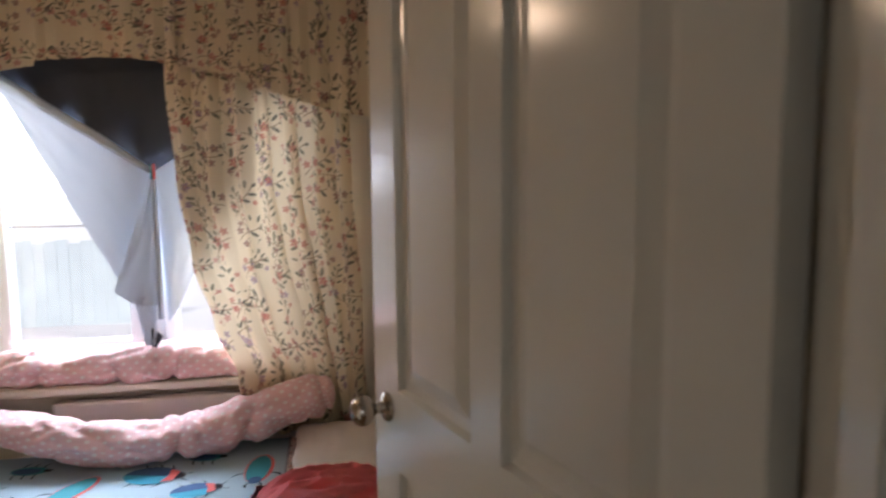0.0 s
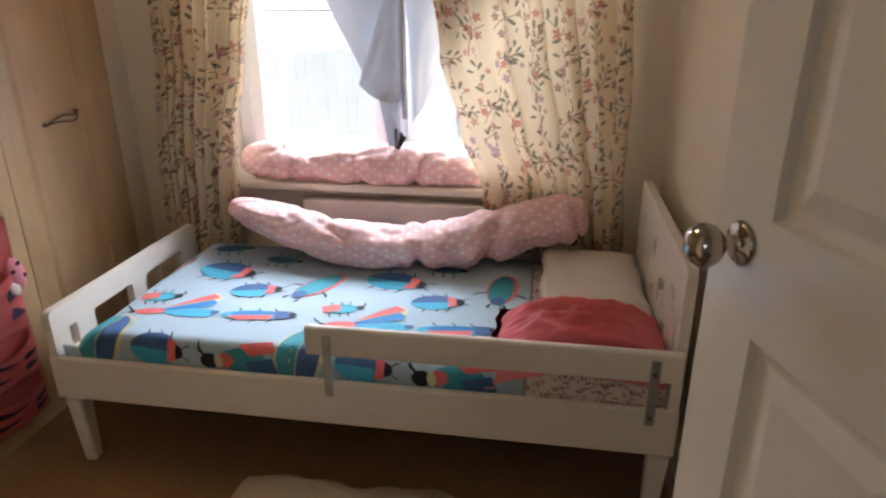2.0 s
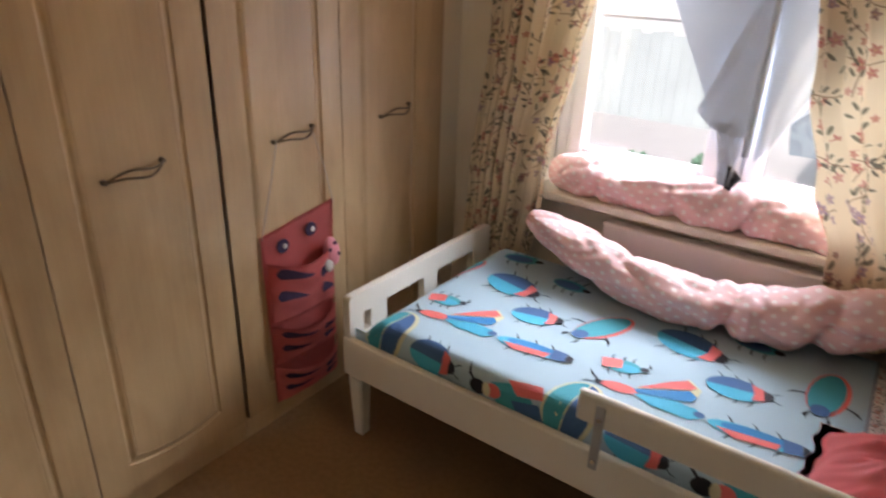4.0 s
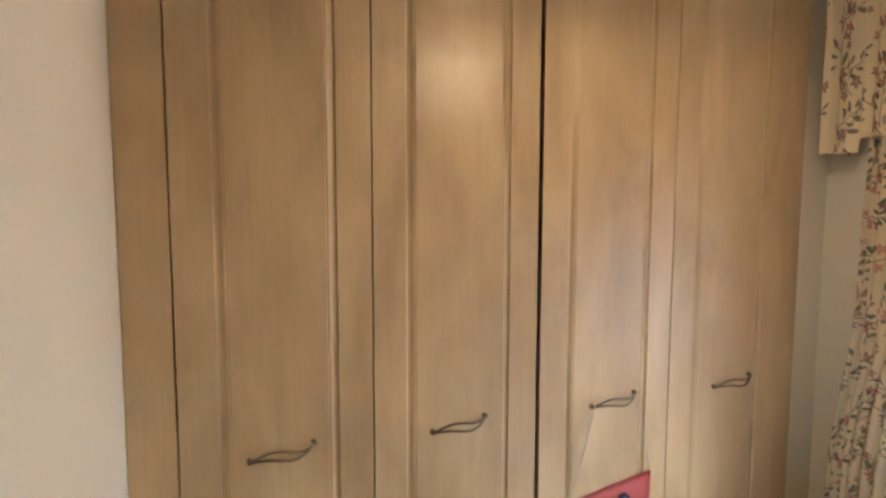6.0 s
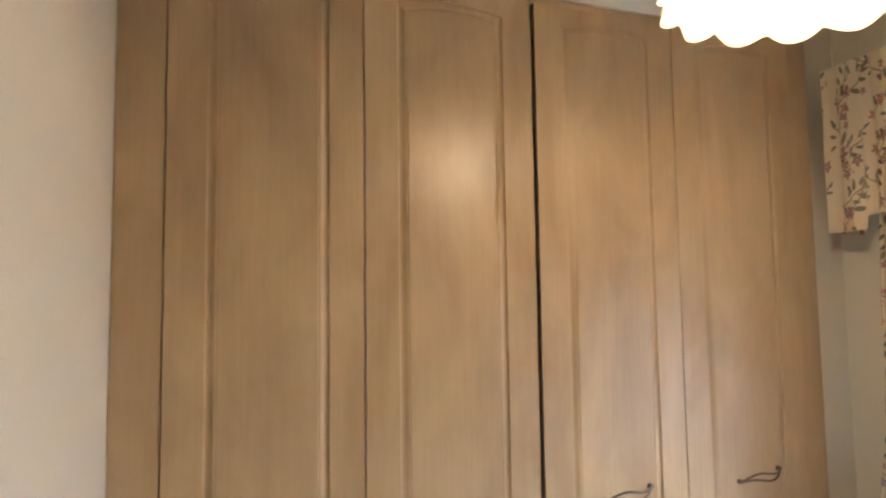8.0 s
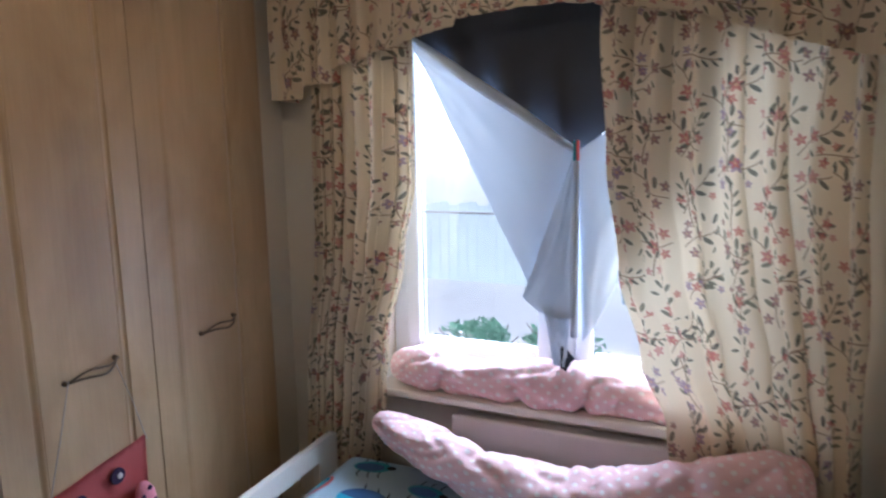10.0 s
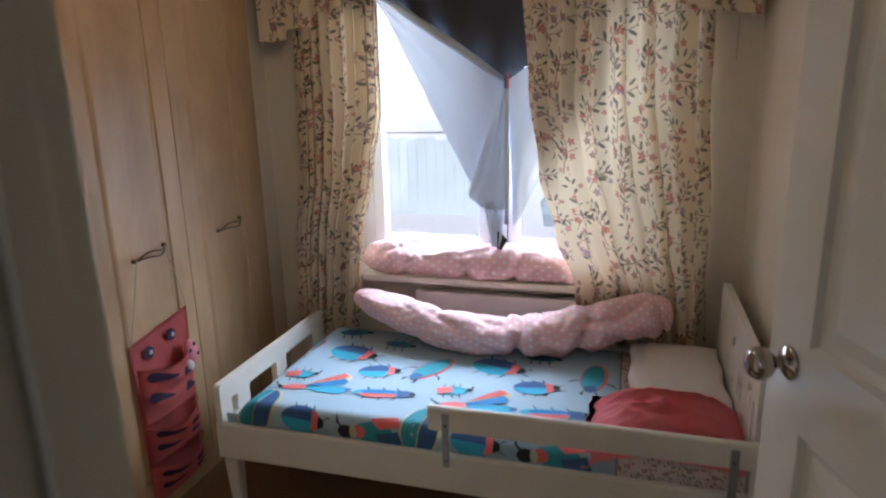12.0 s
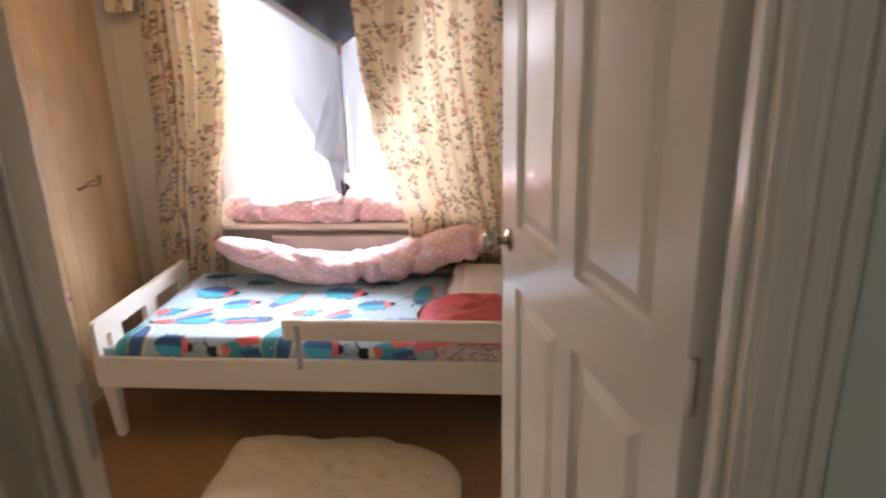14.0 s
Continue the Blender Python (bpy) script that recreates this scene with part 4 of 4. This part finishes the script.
# ---- radiator ----
rad = thing("radiator", (0.75, 0.85, 0.1), "white enamelled panel radiator under the window", "radiator")
part("panel", box(0.425, 1.35, 0.822, 0.846, 0.13, 0.578, 0.009, 3), M_RAD, rad)
part("top_grille", box(0.43, 1.345, 0.8465, 0.884, 0.545, 0.574, 0.003), M_RAD, rad)
for x in (0.55, 1.2):
    part("bracket", box(x, x + 0.03, 0.8465, 0.899, 0.2, 0.5), M_RAD, rad)
part("pipe", tube([(0.40, 0.86, 0.0), (0.40, 0.86, 0.16), (0.43, 0.86, 0.17)], 0.0075), M_CHROME, rad, "", True)

# ---- curtains and valance ----


def lerp_table(tab, z):
    tab = sorted(tab)
    if z <= tab[0][0]:
        return tab[0][1]
    for (a, p), (b, q) in zip(tab, tab[1:]):
        if z <= b:
            f = (z - a) / (b - a)
            f = f * f * (3 - 2 * f)
            return p + (q - p) * f
    return tab[-1][1]


def curtain(left, right, z0, z1, folds, depth, cloth, seed, y0, wall_side):
    """Gathered cloth whose outer edge turns back to the wall; wall_side is 0 or 1 along its width."""
    def f(u, v):
        back = 0.105 * max(0.0, 1 - abs(u - wall_side) / 0.10) ** 1.6
        z = z0 + (z1 - z0) * v
        a, b = lerp_table(left, z), lerp_table(right, z)
        ph = folds * u + 0.85 * n3(u * 2.6 + seed, v * 0.8) + 0.22 * n3(u * 7, v * 2, seed)
        amp = depth * (0.75 + 0.9 * n3(u * 4 + seed, v * 0.9, 4)) * (0.55 + 0.45 * v)
        w = math.sin(2 * math.pi * ph)
        return Vector((a + (b - a) * u + 0.006 * math.sin(4 * math.pi * ph + 1) + 0.004 * n3(u * 9, v * 4, seed), y0 + back + (1 - 8 * back) * amp * w + 0.35 * amp * math.sin(4.3 * math.pi * ph + seed), z))
    return surface(folds * 18, 50, f, uv=lambda u, v: (cloth * u + seed, (z1 - z0) * v))


cl = thing("curtain", (0.1, 0.79, 1.2), "gathered cream floral cotton curtain drawn to the window's side", "curtain", "curtains")
part("curtain_cloth", curtain([(0.35, -0.14), (0.6, -0.125), (1.2, -0.07), (1.8, -0.06)], [(0.35, 0.17), (0.65, 0.205), (0.8, 0.225), (1.1, 0.29), (1.35, 0.335), (1.8, 0.335)], 0.36, 1.98, 9, 0.033, 1.05, 1.3, 0.787, 0), M_FLORAL, cl, smooth=True)
cr = thing("curtain", (1.25, 0.79, 1.2), "cream floral cotton curtain glowing with daylight behind it", "curtain", "curtains")
part("curtain_cloth", curtain([(0.40, 1.12), (0.65, 1.095), (0.85, 1.02), (1.1, 0.95), (1.4, 0.905), (1.8, 0.885)], [(0.35, 1.59), (0.85, 1.572), (1.4, 1.54), (1.8, 1.53)], 0.42, 1.98, 6, 0.030, 1.0, 5.1, 0.787, 1), M_FLORAL, cr, smooth=True)

VAL = [(-0.165, 1.604), (-0.046, 1.604), (-0.044, 1.645), (0.066, 1.650), (0.069, 1.690), (0.216, 1.728), (0.34, 1.762), (0.476, 1.785), (0.480, 1.806), (0.74, 1.823),
       (0.88, 1.812), (0.884, 1.806), (1.09, 1.777), (1.35, 1.683), (1.50, 1.640), (1.66, 1.622)]


def val_bottom(x):
    for (a, p), (b, q) in zip(VAL, VAL[1:]):
        if x <= b:
            return p + (q - p) * max(0, (x - a)) / (b - a)
    return VAL[-1][1]


val = thing("valance", (0.75, 0.78, 2.1), "pleated cream floral valance with a curved lower edge", "valance")


def val_f(u, v):
    x = -0.165 + 1.825 * u
    zb = val_bottom(x)
    z = zb + (2.10 - zb) * v
    pl = math.sin(2 * math.pi * (19 * u + 1.6 * n3(u * 7, 2))) * (0.7 + 0.8 * n3(u * 11, 6))
    return Vector((x + 0.004 * math.sin(104 * math.pi * u), 0.745 + 0.012 * pl * (1 - 0.55 * v) + 0.006 * n3(u * 30, v * 2), z))


part("valance_cloth", surface(420, 14, val_f, uv=lambda u, v: (2.6 * u + 3.0, 0.42 * v)), M_FLORAL, val, smooth=True)
part("valance_return", surface(12, 14, lambda u, v: Vector((-0.165 + 0.004 * math.sin(12 * u), 0.745 + 0.153 * u, 1.604 + 0.496 * v)), uv=lambda u, v: (0.2 * u + 7, 0.5 * v)), M_FLORAL, val, smooth=True)
part("valance_return", surface(12, 14, lambda u, v: Vector((1.66 + 0.004 * math.sin(12 * u), 0.745 + 0.153 * u, 1.622 + 0.478 * v)), uv=lambda u, v: (0.2 * u + 9, 0.5 * v)), M_FLORAL, val, smooth=True)
part("pelmet_board", box(-0.16, 1.655, 0.752, 0.899, 2.085, 2.10, 0.002), M_GLOSS, val)
part("pull_cord", tube([(1.605, 0.80, 1.62 - 0.02 * i + 0.0) if i % 2 == 0 else (1.607, 0.80, 1.62 - 0.02 * i) for i in range(0, 8)], 0.0018, 6), M_CORD, val)

# ---- blackout cloth pegged up across the window ----
clo = thing("blackout_cloth", (0.8, 0.93, 1.5), "dark blackout cloth over the window, its pale lining pegged up", "blind")
PEG = Vector((0.812, 0.868, 1.430))
A0, B0 = Vector((0.262, 0.93, 1.79)), Vector((1.36, 0.93, 1.83))


def dark_f(u, v):
    x = 0.20 + 1.16 * u
    zl = A0.z + (PEG.z - A0.z) * (x - A0.x) / (PEG.x - A0.x) if x < PEG.x else PEG.z + (B0.z - PEG.z) * (x - PEG.x) / (B0.x - PEG.x)
    zl = min(zl, 1.94)
    z = zl + (1.975 - zl) * v
    y = 0.945 - 0.055 * max(0, 1 - abs(x - PEG.x) / 0.55) * (1 - v) ** 1.5
    return Vector((x, y + 0.010 * math.sin(38 * (x - PEG.x) * (1 - 0.5 * v)) * (1 - v), z))


part("dark_cloth", surface(80, 24, dark_f), M_DARK, clo, "charcoal blackout face", True)


def flap(name, edge0, edge1, wave, seed):
    """Lining that hangs from one line to another; both are lists of points with as many points."""
    n = len(edge0) - 1

    def along(e, u):
        s = u * n
        i = min(int(s), n - 1)
        return Vector(e[i]).lerp(Vector(e[i + 1]), s - i)

    def f(u, v):
        p = along(edge0, u).lerp(along(edge1, u), v)
        p.y += wave * math.sin(7 * u + 3 * v + seed) * v * (1 - 0.4 * v) + 0.006 * n3(u * 5, v * 5, seed)
        return p
    part(name, surface(48, 48, f), M_TOSS, clo, "pale grey-white lining", True)


# roll along the pegged-up edge, then the hanging folds
part("lining_roll", tube([A0.lerp(PEG, i / 12) + Vector((0, -0.012, 0.002 * math.sin(i))) for i in range(13)], [0.010 + 0.008 * math.sin(math.pi * i / 12) for i in range(13)], 10), M_TOSS, clo, "rolled lining edge", True)
flap("lining_flap", [(0.258, 0.905, 1.78), (0.45, 0.892, 1.665), (0.64, 0.875, 1.545), (0.812, 0.862, 1.428)],
     [(0.315, 0.918, 1.68), (0.43, 0.912, 1.455), (0.547, 0.900, 1.235), (0.664, 0.890, 1.02)], 0.008, 0.3)
flap("lining_flap", [(0.806, 0.856, 1.43), (0.808, 0.855, 1.43), (0.812, 0.854, 1.43), (0.818, 0.854, 1.43)],
     [(0.652, 0.872, 0.985), (0.700, 0.862, 0.94), (0.76, 0.858, 0.925), (0.815, 0.862, 0.93)], 0.014, 1.4)
flap("lining_flap", [(0.715, 0.868, 0.96), (0.74, 0.866, 0.96), (0.77, 0.864, 0.96), (0.80, 0.864, 0.96)],
     [(0.752, 0.868, 0.775), (0.765, 0.868, 0.77), (0.778, 0.868, 0.77), (0.792, 0.868, 0.775)], 0.008, 2.0)
flap("lining_flap", [(0.816, 0.858, 1.43), (0.90, 0.872, 1.488), (1.05, 0.890, 1.60), (1.20, 0.91, 1.72)],
     [(0.838, 0.872, 0.86), (0.870, 0.880, 0.90), (0.95, 0.890, 1.08), (1.15, 0.90, 1.40)], 0.014, 0.9)
part("lining_fold", tube([(0.815, 0.852, 1.425 - 0.05 * i) for i in range(12)], [0.006 + 0.005 * min(1, i / 5) for i in range(12)], 8), M_TOSS, clo, "narrow hanging fold", True)
part("dark_tip", surface(10, 10, lambda u, v: Vector((0.775 + 0.045 * u * (0.4 + 0.6 * v), 0.858 + 0.01 * math.sin(5 * u), 0.765 + 0.075 * v * (1 - 0.4 * u))), 0.003), M_DARK, clo, "black corner of the cloth", True)
peg = thing("peg", PEG, "small red and green peg clipping the cloth", "clothes peg")
for dx, mm in ((-0.006, "teal"), (0.003, "coral")):
    part("peg_half", box(PEG.x + dx, PEG.x + dx + 0.008, PEG.y - 0.03, PEG.y - 0.016, PEG.z - 0.028, PEG.z + 0.03, 0.003), INK[mm], peg)

# ---- hanging tidy on the wardrobe handle ----
bag = thing("hanging_tidy", (XC + 0.03, 0.02, 0.35), "coral felt toy tidy with dark stripes hung from a handle", "toy storage")
BX = XC + 0.006


def bag_back(u, v):
    y = -0.118 + 0.285 * u
    top = 0.646 + 0.045 * u
    return Vector((BX + 0.006 * n3(u * 3, v * 4), y + 0.025 * (1 - v) * (1 - 2 * u) * 0.6, 0.075 + (top - 0.075) * v))


part("back_cloth", surface(20, 30, bag_back, 0.004), M_BAG, bag, smooth=True)


def pocket(z0, z1, bulge, seed):
    def f(u, v):
        y = -0.105 + 0.262 * u
        e = math.sin(math.pi * u) ** 0.6
        z = z0 + (z1 - z0) * v - 0.03 * math.sin(math.pi * u) * v
        return Vector((BX + 0.006 + bulge * e * (0.35 + 0.65 * v) + 0.006 * n3(u * 4, v * 5, seed), y, z))
    pk = part("pocket", surface(24, 20, f, 0.003), M_BAG, bag, smooth=True)
    for s, (u0, u1, v0) in enumerate(((0.07, 0.56, 0.80), (0.07, 0.48, 0.42), (0.66, 0.95, 0.62), (0.70, 0.95, 0.28))):
        def stripe(u, v, u0=u0, u1=u1, v0=v0):
            q = f(u0 + (u1 - u0) * u, v0 + (v - 0.5) * 0.22 * (1 - u) ** 0.7 * min(1, 8 * u + 0.2) + 0.06 * math.sin(3 * u + seed))
            return q + Vector((0.0035, 0, 0))
        part("stripe", surface(12, 3, stripe), M_PURPLE, pk)
    return pk


pk1 = pocket(0.36, 0.565, 0.045, 1)
pocket(0.215, 0.355, 0.050, 2)
pocket(0.085, 0.212, 0.055, 3)
for y, z in ((-0.045, 0.602), (0.065, 0.622)):
    e = part("eye", lathe([(0.022, 0), (0.021, 0.004), (0.008, 0.005)], 20, Matrix.Translation((BX + 0.008, y, z)) @ Matrix.Rotation(radians(90), 4, "Y")), M_PURPLE, bag, "dark purple felt eye")
    part("eye_spot", lathe([(0.008, 0), (0.007, 0.0025), (0.002, 0.003)], 14, Matrix.Translation((BX + 0.0135, y + 0.004, z)) @ Matrix.Rotation(radians(90), 4, "Y")), M_WHITE, e)
part("felt_nose", lathe([(0.004, -0.02), (0.022, -0.016), (0.032, 0.0), (0.024, 0.012), (0.006, 0.018)], 18, Matrix.Translation((BX + 0.036, 0.108, 0.50)) @ Matrix.Rotation(radians(75), 4, "Y") @ Matrix.Diagonal((0.9, 0.6, 0.5, 1))), M_WHITE, bag, "pale felt muzzle on the pocket", True)
part("plush_cheek", lathe([(0.004, -0.05), (0.022, -0.04), (0.034, -0.012), (0.034, 0.018), (0.020, 0.045), (0.004, 0.055)], 18, Matrix.Translation((BX + 0.030, 0.128, 0.530)) @ Matrix.Rotation(radians(12), 4, "X") @ Matrix.Diagonal((0.55, 0.85, 1, 1))), M_PINK, bag, "pale pink plush cheek", True)
for y, z in ((0.106, 0.548), (0.142, 0.525), (0.128, 0.566)):
    part("cheek_mark", lathe([(0.007, 0), (0.006, 0.003), (0.002, 0.004)], 12, Matrix.Translation((BX + 0.046, y, z)) @ Matrix.Rotation(radians(90), 4, "Y")), M_PURPLE, bag)
for y, z, y2 in ((-0.116, 0.648, -0.040), (0.166, 0.690, 0.092)):
    part("cord", tube([(BX + 0.006, y, z - 0.01), (BX + 0.012, (y + y2) / 2, (z + 0.915) / 2), (XC + 0.016, y2, 0.915)], 0.0016, 6), M_CORD, bag, "thin white hanging cord")

# ---- rug ----
def rug_edge(t):
    """Squared corners on one side, a round end on the other, a wavy edge between."""
    a = 2 * math.pi * t
    c, s = math.cos(a), math.sin(a)
    p = 26 if c < 0 else 26 - 23.3 * min(1, c * 2.6) ** 0.6
    k = 1.0 / (abs(c) ** p + abs(s) ** p) ** (1 / p)
    x, y = 0.945 + (0.43 if c < 0 else 0.447) * c * k, -0.33 + 0.36 * s * k
    wave = 0.011 * math.sin(19 * x + 1.2) + 0.007 * math.sin(43 * x)
    return Vector((x + 0.008 * n3(y * 9, 3), y + wave * s * abs(s), 0))


def rug_f(u, v):
    e = rug_edge(u)
    c = Vector((0.945, -0.33, 0))
    p = c.lerp(e, v)
    p.z = 0.004 + 0.026 * max(0, 1 - v ** 6) ** 0.5 + 0.009 * n3(p.x * 26, p.y * 26) * (1 - v ** 8) + 0.004 * n3(p.x * 90, p.y * 90) * (1 - v ** 8)
    return p


bm = surface(120, 26, rug_f)
bmesh.ops.remove_doubles(bm, verts=bm.verts[:], dist=1e-4)
tagged(link("rug", bm, M_RUG, True), "small cream fleece rug with a wavy edge on the carpet", "rug")

# ---- pendant lamp ----
LC = Vector((0.525, -0.115, 0))
lamp = thing("pendant_lamp", (LC.x, LC.y, CEIL), "lit cream fabric pendant lamp with a scalloped rim", "ceiling lamp")
R0, ZR = 0.218, 1.925


def shade_f(u, v):
    a = 2 * math.pi * u
    lobe = abs(math.sin(7 * a + 0.4))
    r = R0 * (1 - v) ** 0.62 * 0.78 + 0.055 if v > 0.12 else R0 * 0.96 + 0.02 * (0.12 - v) / 0.12
    r *= 1 - 0.030 * math.cos(14 * a + 0.8)
    z = ZR + 0.255 * v - (0.022 * lobe ** 0.6 if v < 0.04 else 0)
    return Vector((LC.x + r * math.cos(a), LC.y + r * math.sin(a), z))


part("shade", surface(120, 25, shade_f), M_SHADE, lamp, "glowing cream fabric shade", True)
part("bulb", lathe([(0.012, 0.05), (0.02, 0.03), (0.03, 0.0), (0.022, -0.022), (0.004, -0.03)], 20, Matrix.Translation((LC.x, LC.y, 1.982))), M_BULB, lamp, "lit bulb", True)
part("flex", tube([(LC.x, LC.y, 2.02), (LC.x, LC.y, CEIL - 0.02)], 0.003), M_CORD, lamp)
part("ceiling_rose", lathe([(0.04, 0), (0.042, -0.012), (0.02, -0.025), (0.004, -0.027)], 24, Matrix.Translation((LC.x, LC.y, CEIL))), M_CEIL, lamp, "", True)

# ---- landing: newel post and handrail ----
NX, NY = 0.893, -1.505
post = thing("newel_post", (NX, NY, 0), "white painted newel post with a round ball finial", "newel post")
part("post", box(NX - 0.037, NX + 0.037, NY - 0.037, NY + 0.037, 0, 1.032, 0.005), M_GLOSS, post)
part("finial", lathe([(0.029, 1.031), (0.031, 1.038), (0.029, 1.046), (0.023, 1.051), (0.021, 1.056), (0.023, 1.061), (0.029, 1.072), (0.0335, 1.086), (0.0345, 1.100), (0.032, 1.114), (0.026, 1.126), (0.016, 1.134), (0.005, 1.137)], 32,
                      Matrix.Translation((NX, NY, 0))), M_GLOSS, post, "turned ball finial", True)
rail = thing("handrail", (NX, -2.6, 0.95), "dark stained handrail fixed to the newel post", "handrail")
bm = prism([(NX - 0.026, 0.91), (NX + 0.026, 0.91), (NX + 0.028, 0.95), (NX + 0.019, 0.972), (NX, 0.98), (NX - 0.019, 0.972), (NX - 0.028, 0.95)], "y", -3.7, NY - 0.0325)
part("rail", bm, M_RAIL, rail)

# ---- outside ----
def out_mat(name, c):
    return mat(name, c, 0.9, var=0.25, scale=3, fine=30, bump=0.2)


GZ = -0.65
# paving colour is near white to give blown-out daylight
setting("ground", box(-300, 300, 1.4, 320, GZ - 0.1, GZ), out_mat("washed_out_paving", (0.86, 0.88, 0.88)), "paved ground outside the window, coloured near white for daylight glare", "ground")
M_GLOW = bpy.data.materials.new("bright_overcast_sky")
M_GLOW.use_nodes = True
_e = M_GLOW.node_tree.nodes["Principled BSDF"].inputs
_e["Base Color"].default_value, _e["Emission Color"].default_value, _e["Emission Strength"].default_value = (0, 0, 0, 1), (0.80, 0.93, 1.0, 1), 6.0
bm = surface(24, 6, lambda u, v: Vector((90 * math.cos(math.pi * u), 20 + 80 * math.sin(math.pi * u), -2 + 70 * v)))
setting("backdrop", bm, M_GLOW, "bright white overcast sky", "sky")

fence = thing("fence", (-3.5, 8.2, GZ), "garden fence of upright boards, coloured pale blue-white for daylight glare", "fence")
# outdoor glare is put into the boards' pale blue-white colour
M_FENCE = out_mat("washed_out_timber", (0.80, 0.94, 0.96))
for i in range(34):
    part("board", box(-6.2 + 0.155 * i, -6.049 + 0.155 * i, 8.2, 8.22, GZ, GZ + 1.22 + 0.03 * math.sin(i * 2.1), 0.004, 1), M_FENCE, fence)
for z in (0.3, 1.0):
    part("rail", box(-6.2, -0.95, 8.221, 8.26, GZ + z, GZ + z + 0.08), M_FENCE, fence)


def bush(x, y, r, h, seed, label):
    """A low shrub: a few stems with many small leaves."""
    t = thing("shrub", (x, y, GZ), label, "shrub", "shrubs")
    rnd = random.Random(seed)
    bm = bmesh.new()
    for k in range(6):
        a = k * 1.05
        tube([(x, y, GZ), (x + 0.4 * r * math.cos(a), y + 0.4 * r * math.sin(a), GZ + 0.5 * h), (x + 0.7 * r * math.cos(a), y + 0.7 * r * math.sin(a), GZ + 0.85 * h)], [0.012, 0.008, 0.004], 6, bm)
    part("stems", bm, out_mat("shrub_bark", (0.12, 0.08, 0.05)), t)
    bm = bmesh.new()
    for k in range(900):
        a, q, w = rnd.uniform(0, 6.283), rnd.uniform(0, 1) ** 0.5, rnd.uniform(0, 1)
        rr = r * q * (1 - 0.55 * w * w) * (0.85 + 0.3 * math.sin(3 * a + seed))
        c = Vector((x + rr * math.cos(a), y + rr * math.sin(a), GZ + h * (0.12 + 0.88 * w)))
        d = Vector((rnd.gauss(0, 1), rnd.gauss(0, 1), rnd.gauss(0.5, 1))).normalized()
        s = d.orthogonal().normalized()
        L2, W2 = rnd.uniform(0.03, 0.06), rnd.uniform(0.012, 0.022)
        bm.faces.new([bm.verts.new(c + p) for p in (-d * L2, s * W2, d * L2, -s * W2)])
    part("leaves", bm, out_mat("shrub_leaves", (0.20, 0.42, 0.30)), t)


bush(-0.75, 4.3, 0.55, 0.50, 3, "low green garden shrub in washed-out daylight")
bush(-0.15, 4.9, 0.45, 0.45, 8, "small green garden shrub beside the paving")


def car(x, y, paint, label):
    t = thing("car", (x, y, GZ), label, "car", "parked cars")
    side = [(-2.0, 0.35), (-2.05, 0.65), (-1.85, 0.85), (-1.1, 0.95), (-0.55, 1.38), (0.75, 1.42), (1.45, 1.0), (1.95, 0.88), (2.05, 0.6), (2.0, 0.32)]
    bm = prism([(x + a, GZ + b) for a, b in side], "y", y - 0.85, y + 0.85, 0.05)
    body = part("body", bm, paint, t)
    for a, b2, c, d in ((-0.95, -0.1, 1.0, 1.32), (0.0, 1.05, 1.0, 1.34)):
        part("side_window", box(x + a + 0.12, x + b2, y - 0.862, y - 0.851, GZ + c, GZ + d, 0.004, 1), M_BLACK, body)
    for a in (-1.3, 1.25):
        w = part("wheel", lathe([(0.31, -0.1), (0.33, -0.05), (0.33, 0.05), (0.31, 0.1)], 24, Matrix.Translation((x + a, y - 0.8, GZ + 0.33)) @ Matrix.Rotation(radians(90), 4, "X")), M_BLACK, t, "", True)
        part("rim", lathe([(0.2, 0.101), (0.19, 0.112), (0.05, 0.114)], 20, Matrix.Translation((x + a, y - 0.8, GZ + 0.33)) @ Matrix.Rotation(radians(90), 4, "X")), M_STEEL, w)


car(2.3, 6.9, mat("slate_blue_car_paint", (0.42, 0.52, 0.60), 0.25, 0.2, bump=0.0), "slate blue parked car seen through the window")
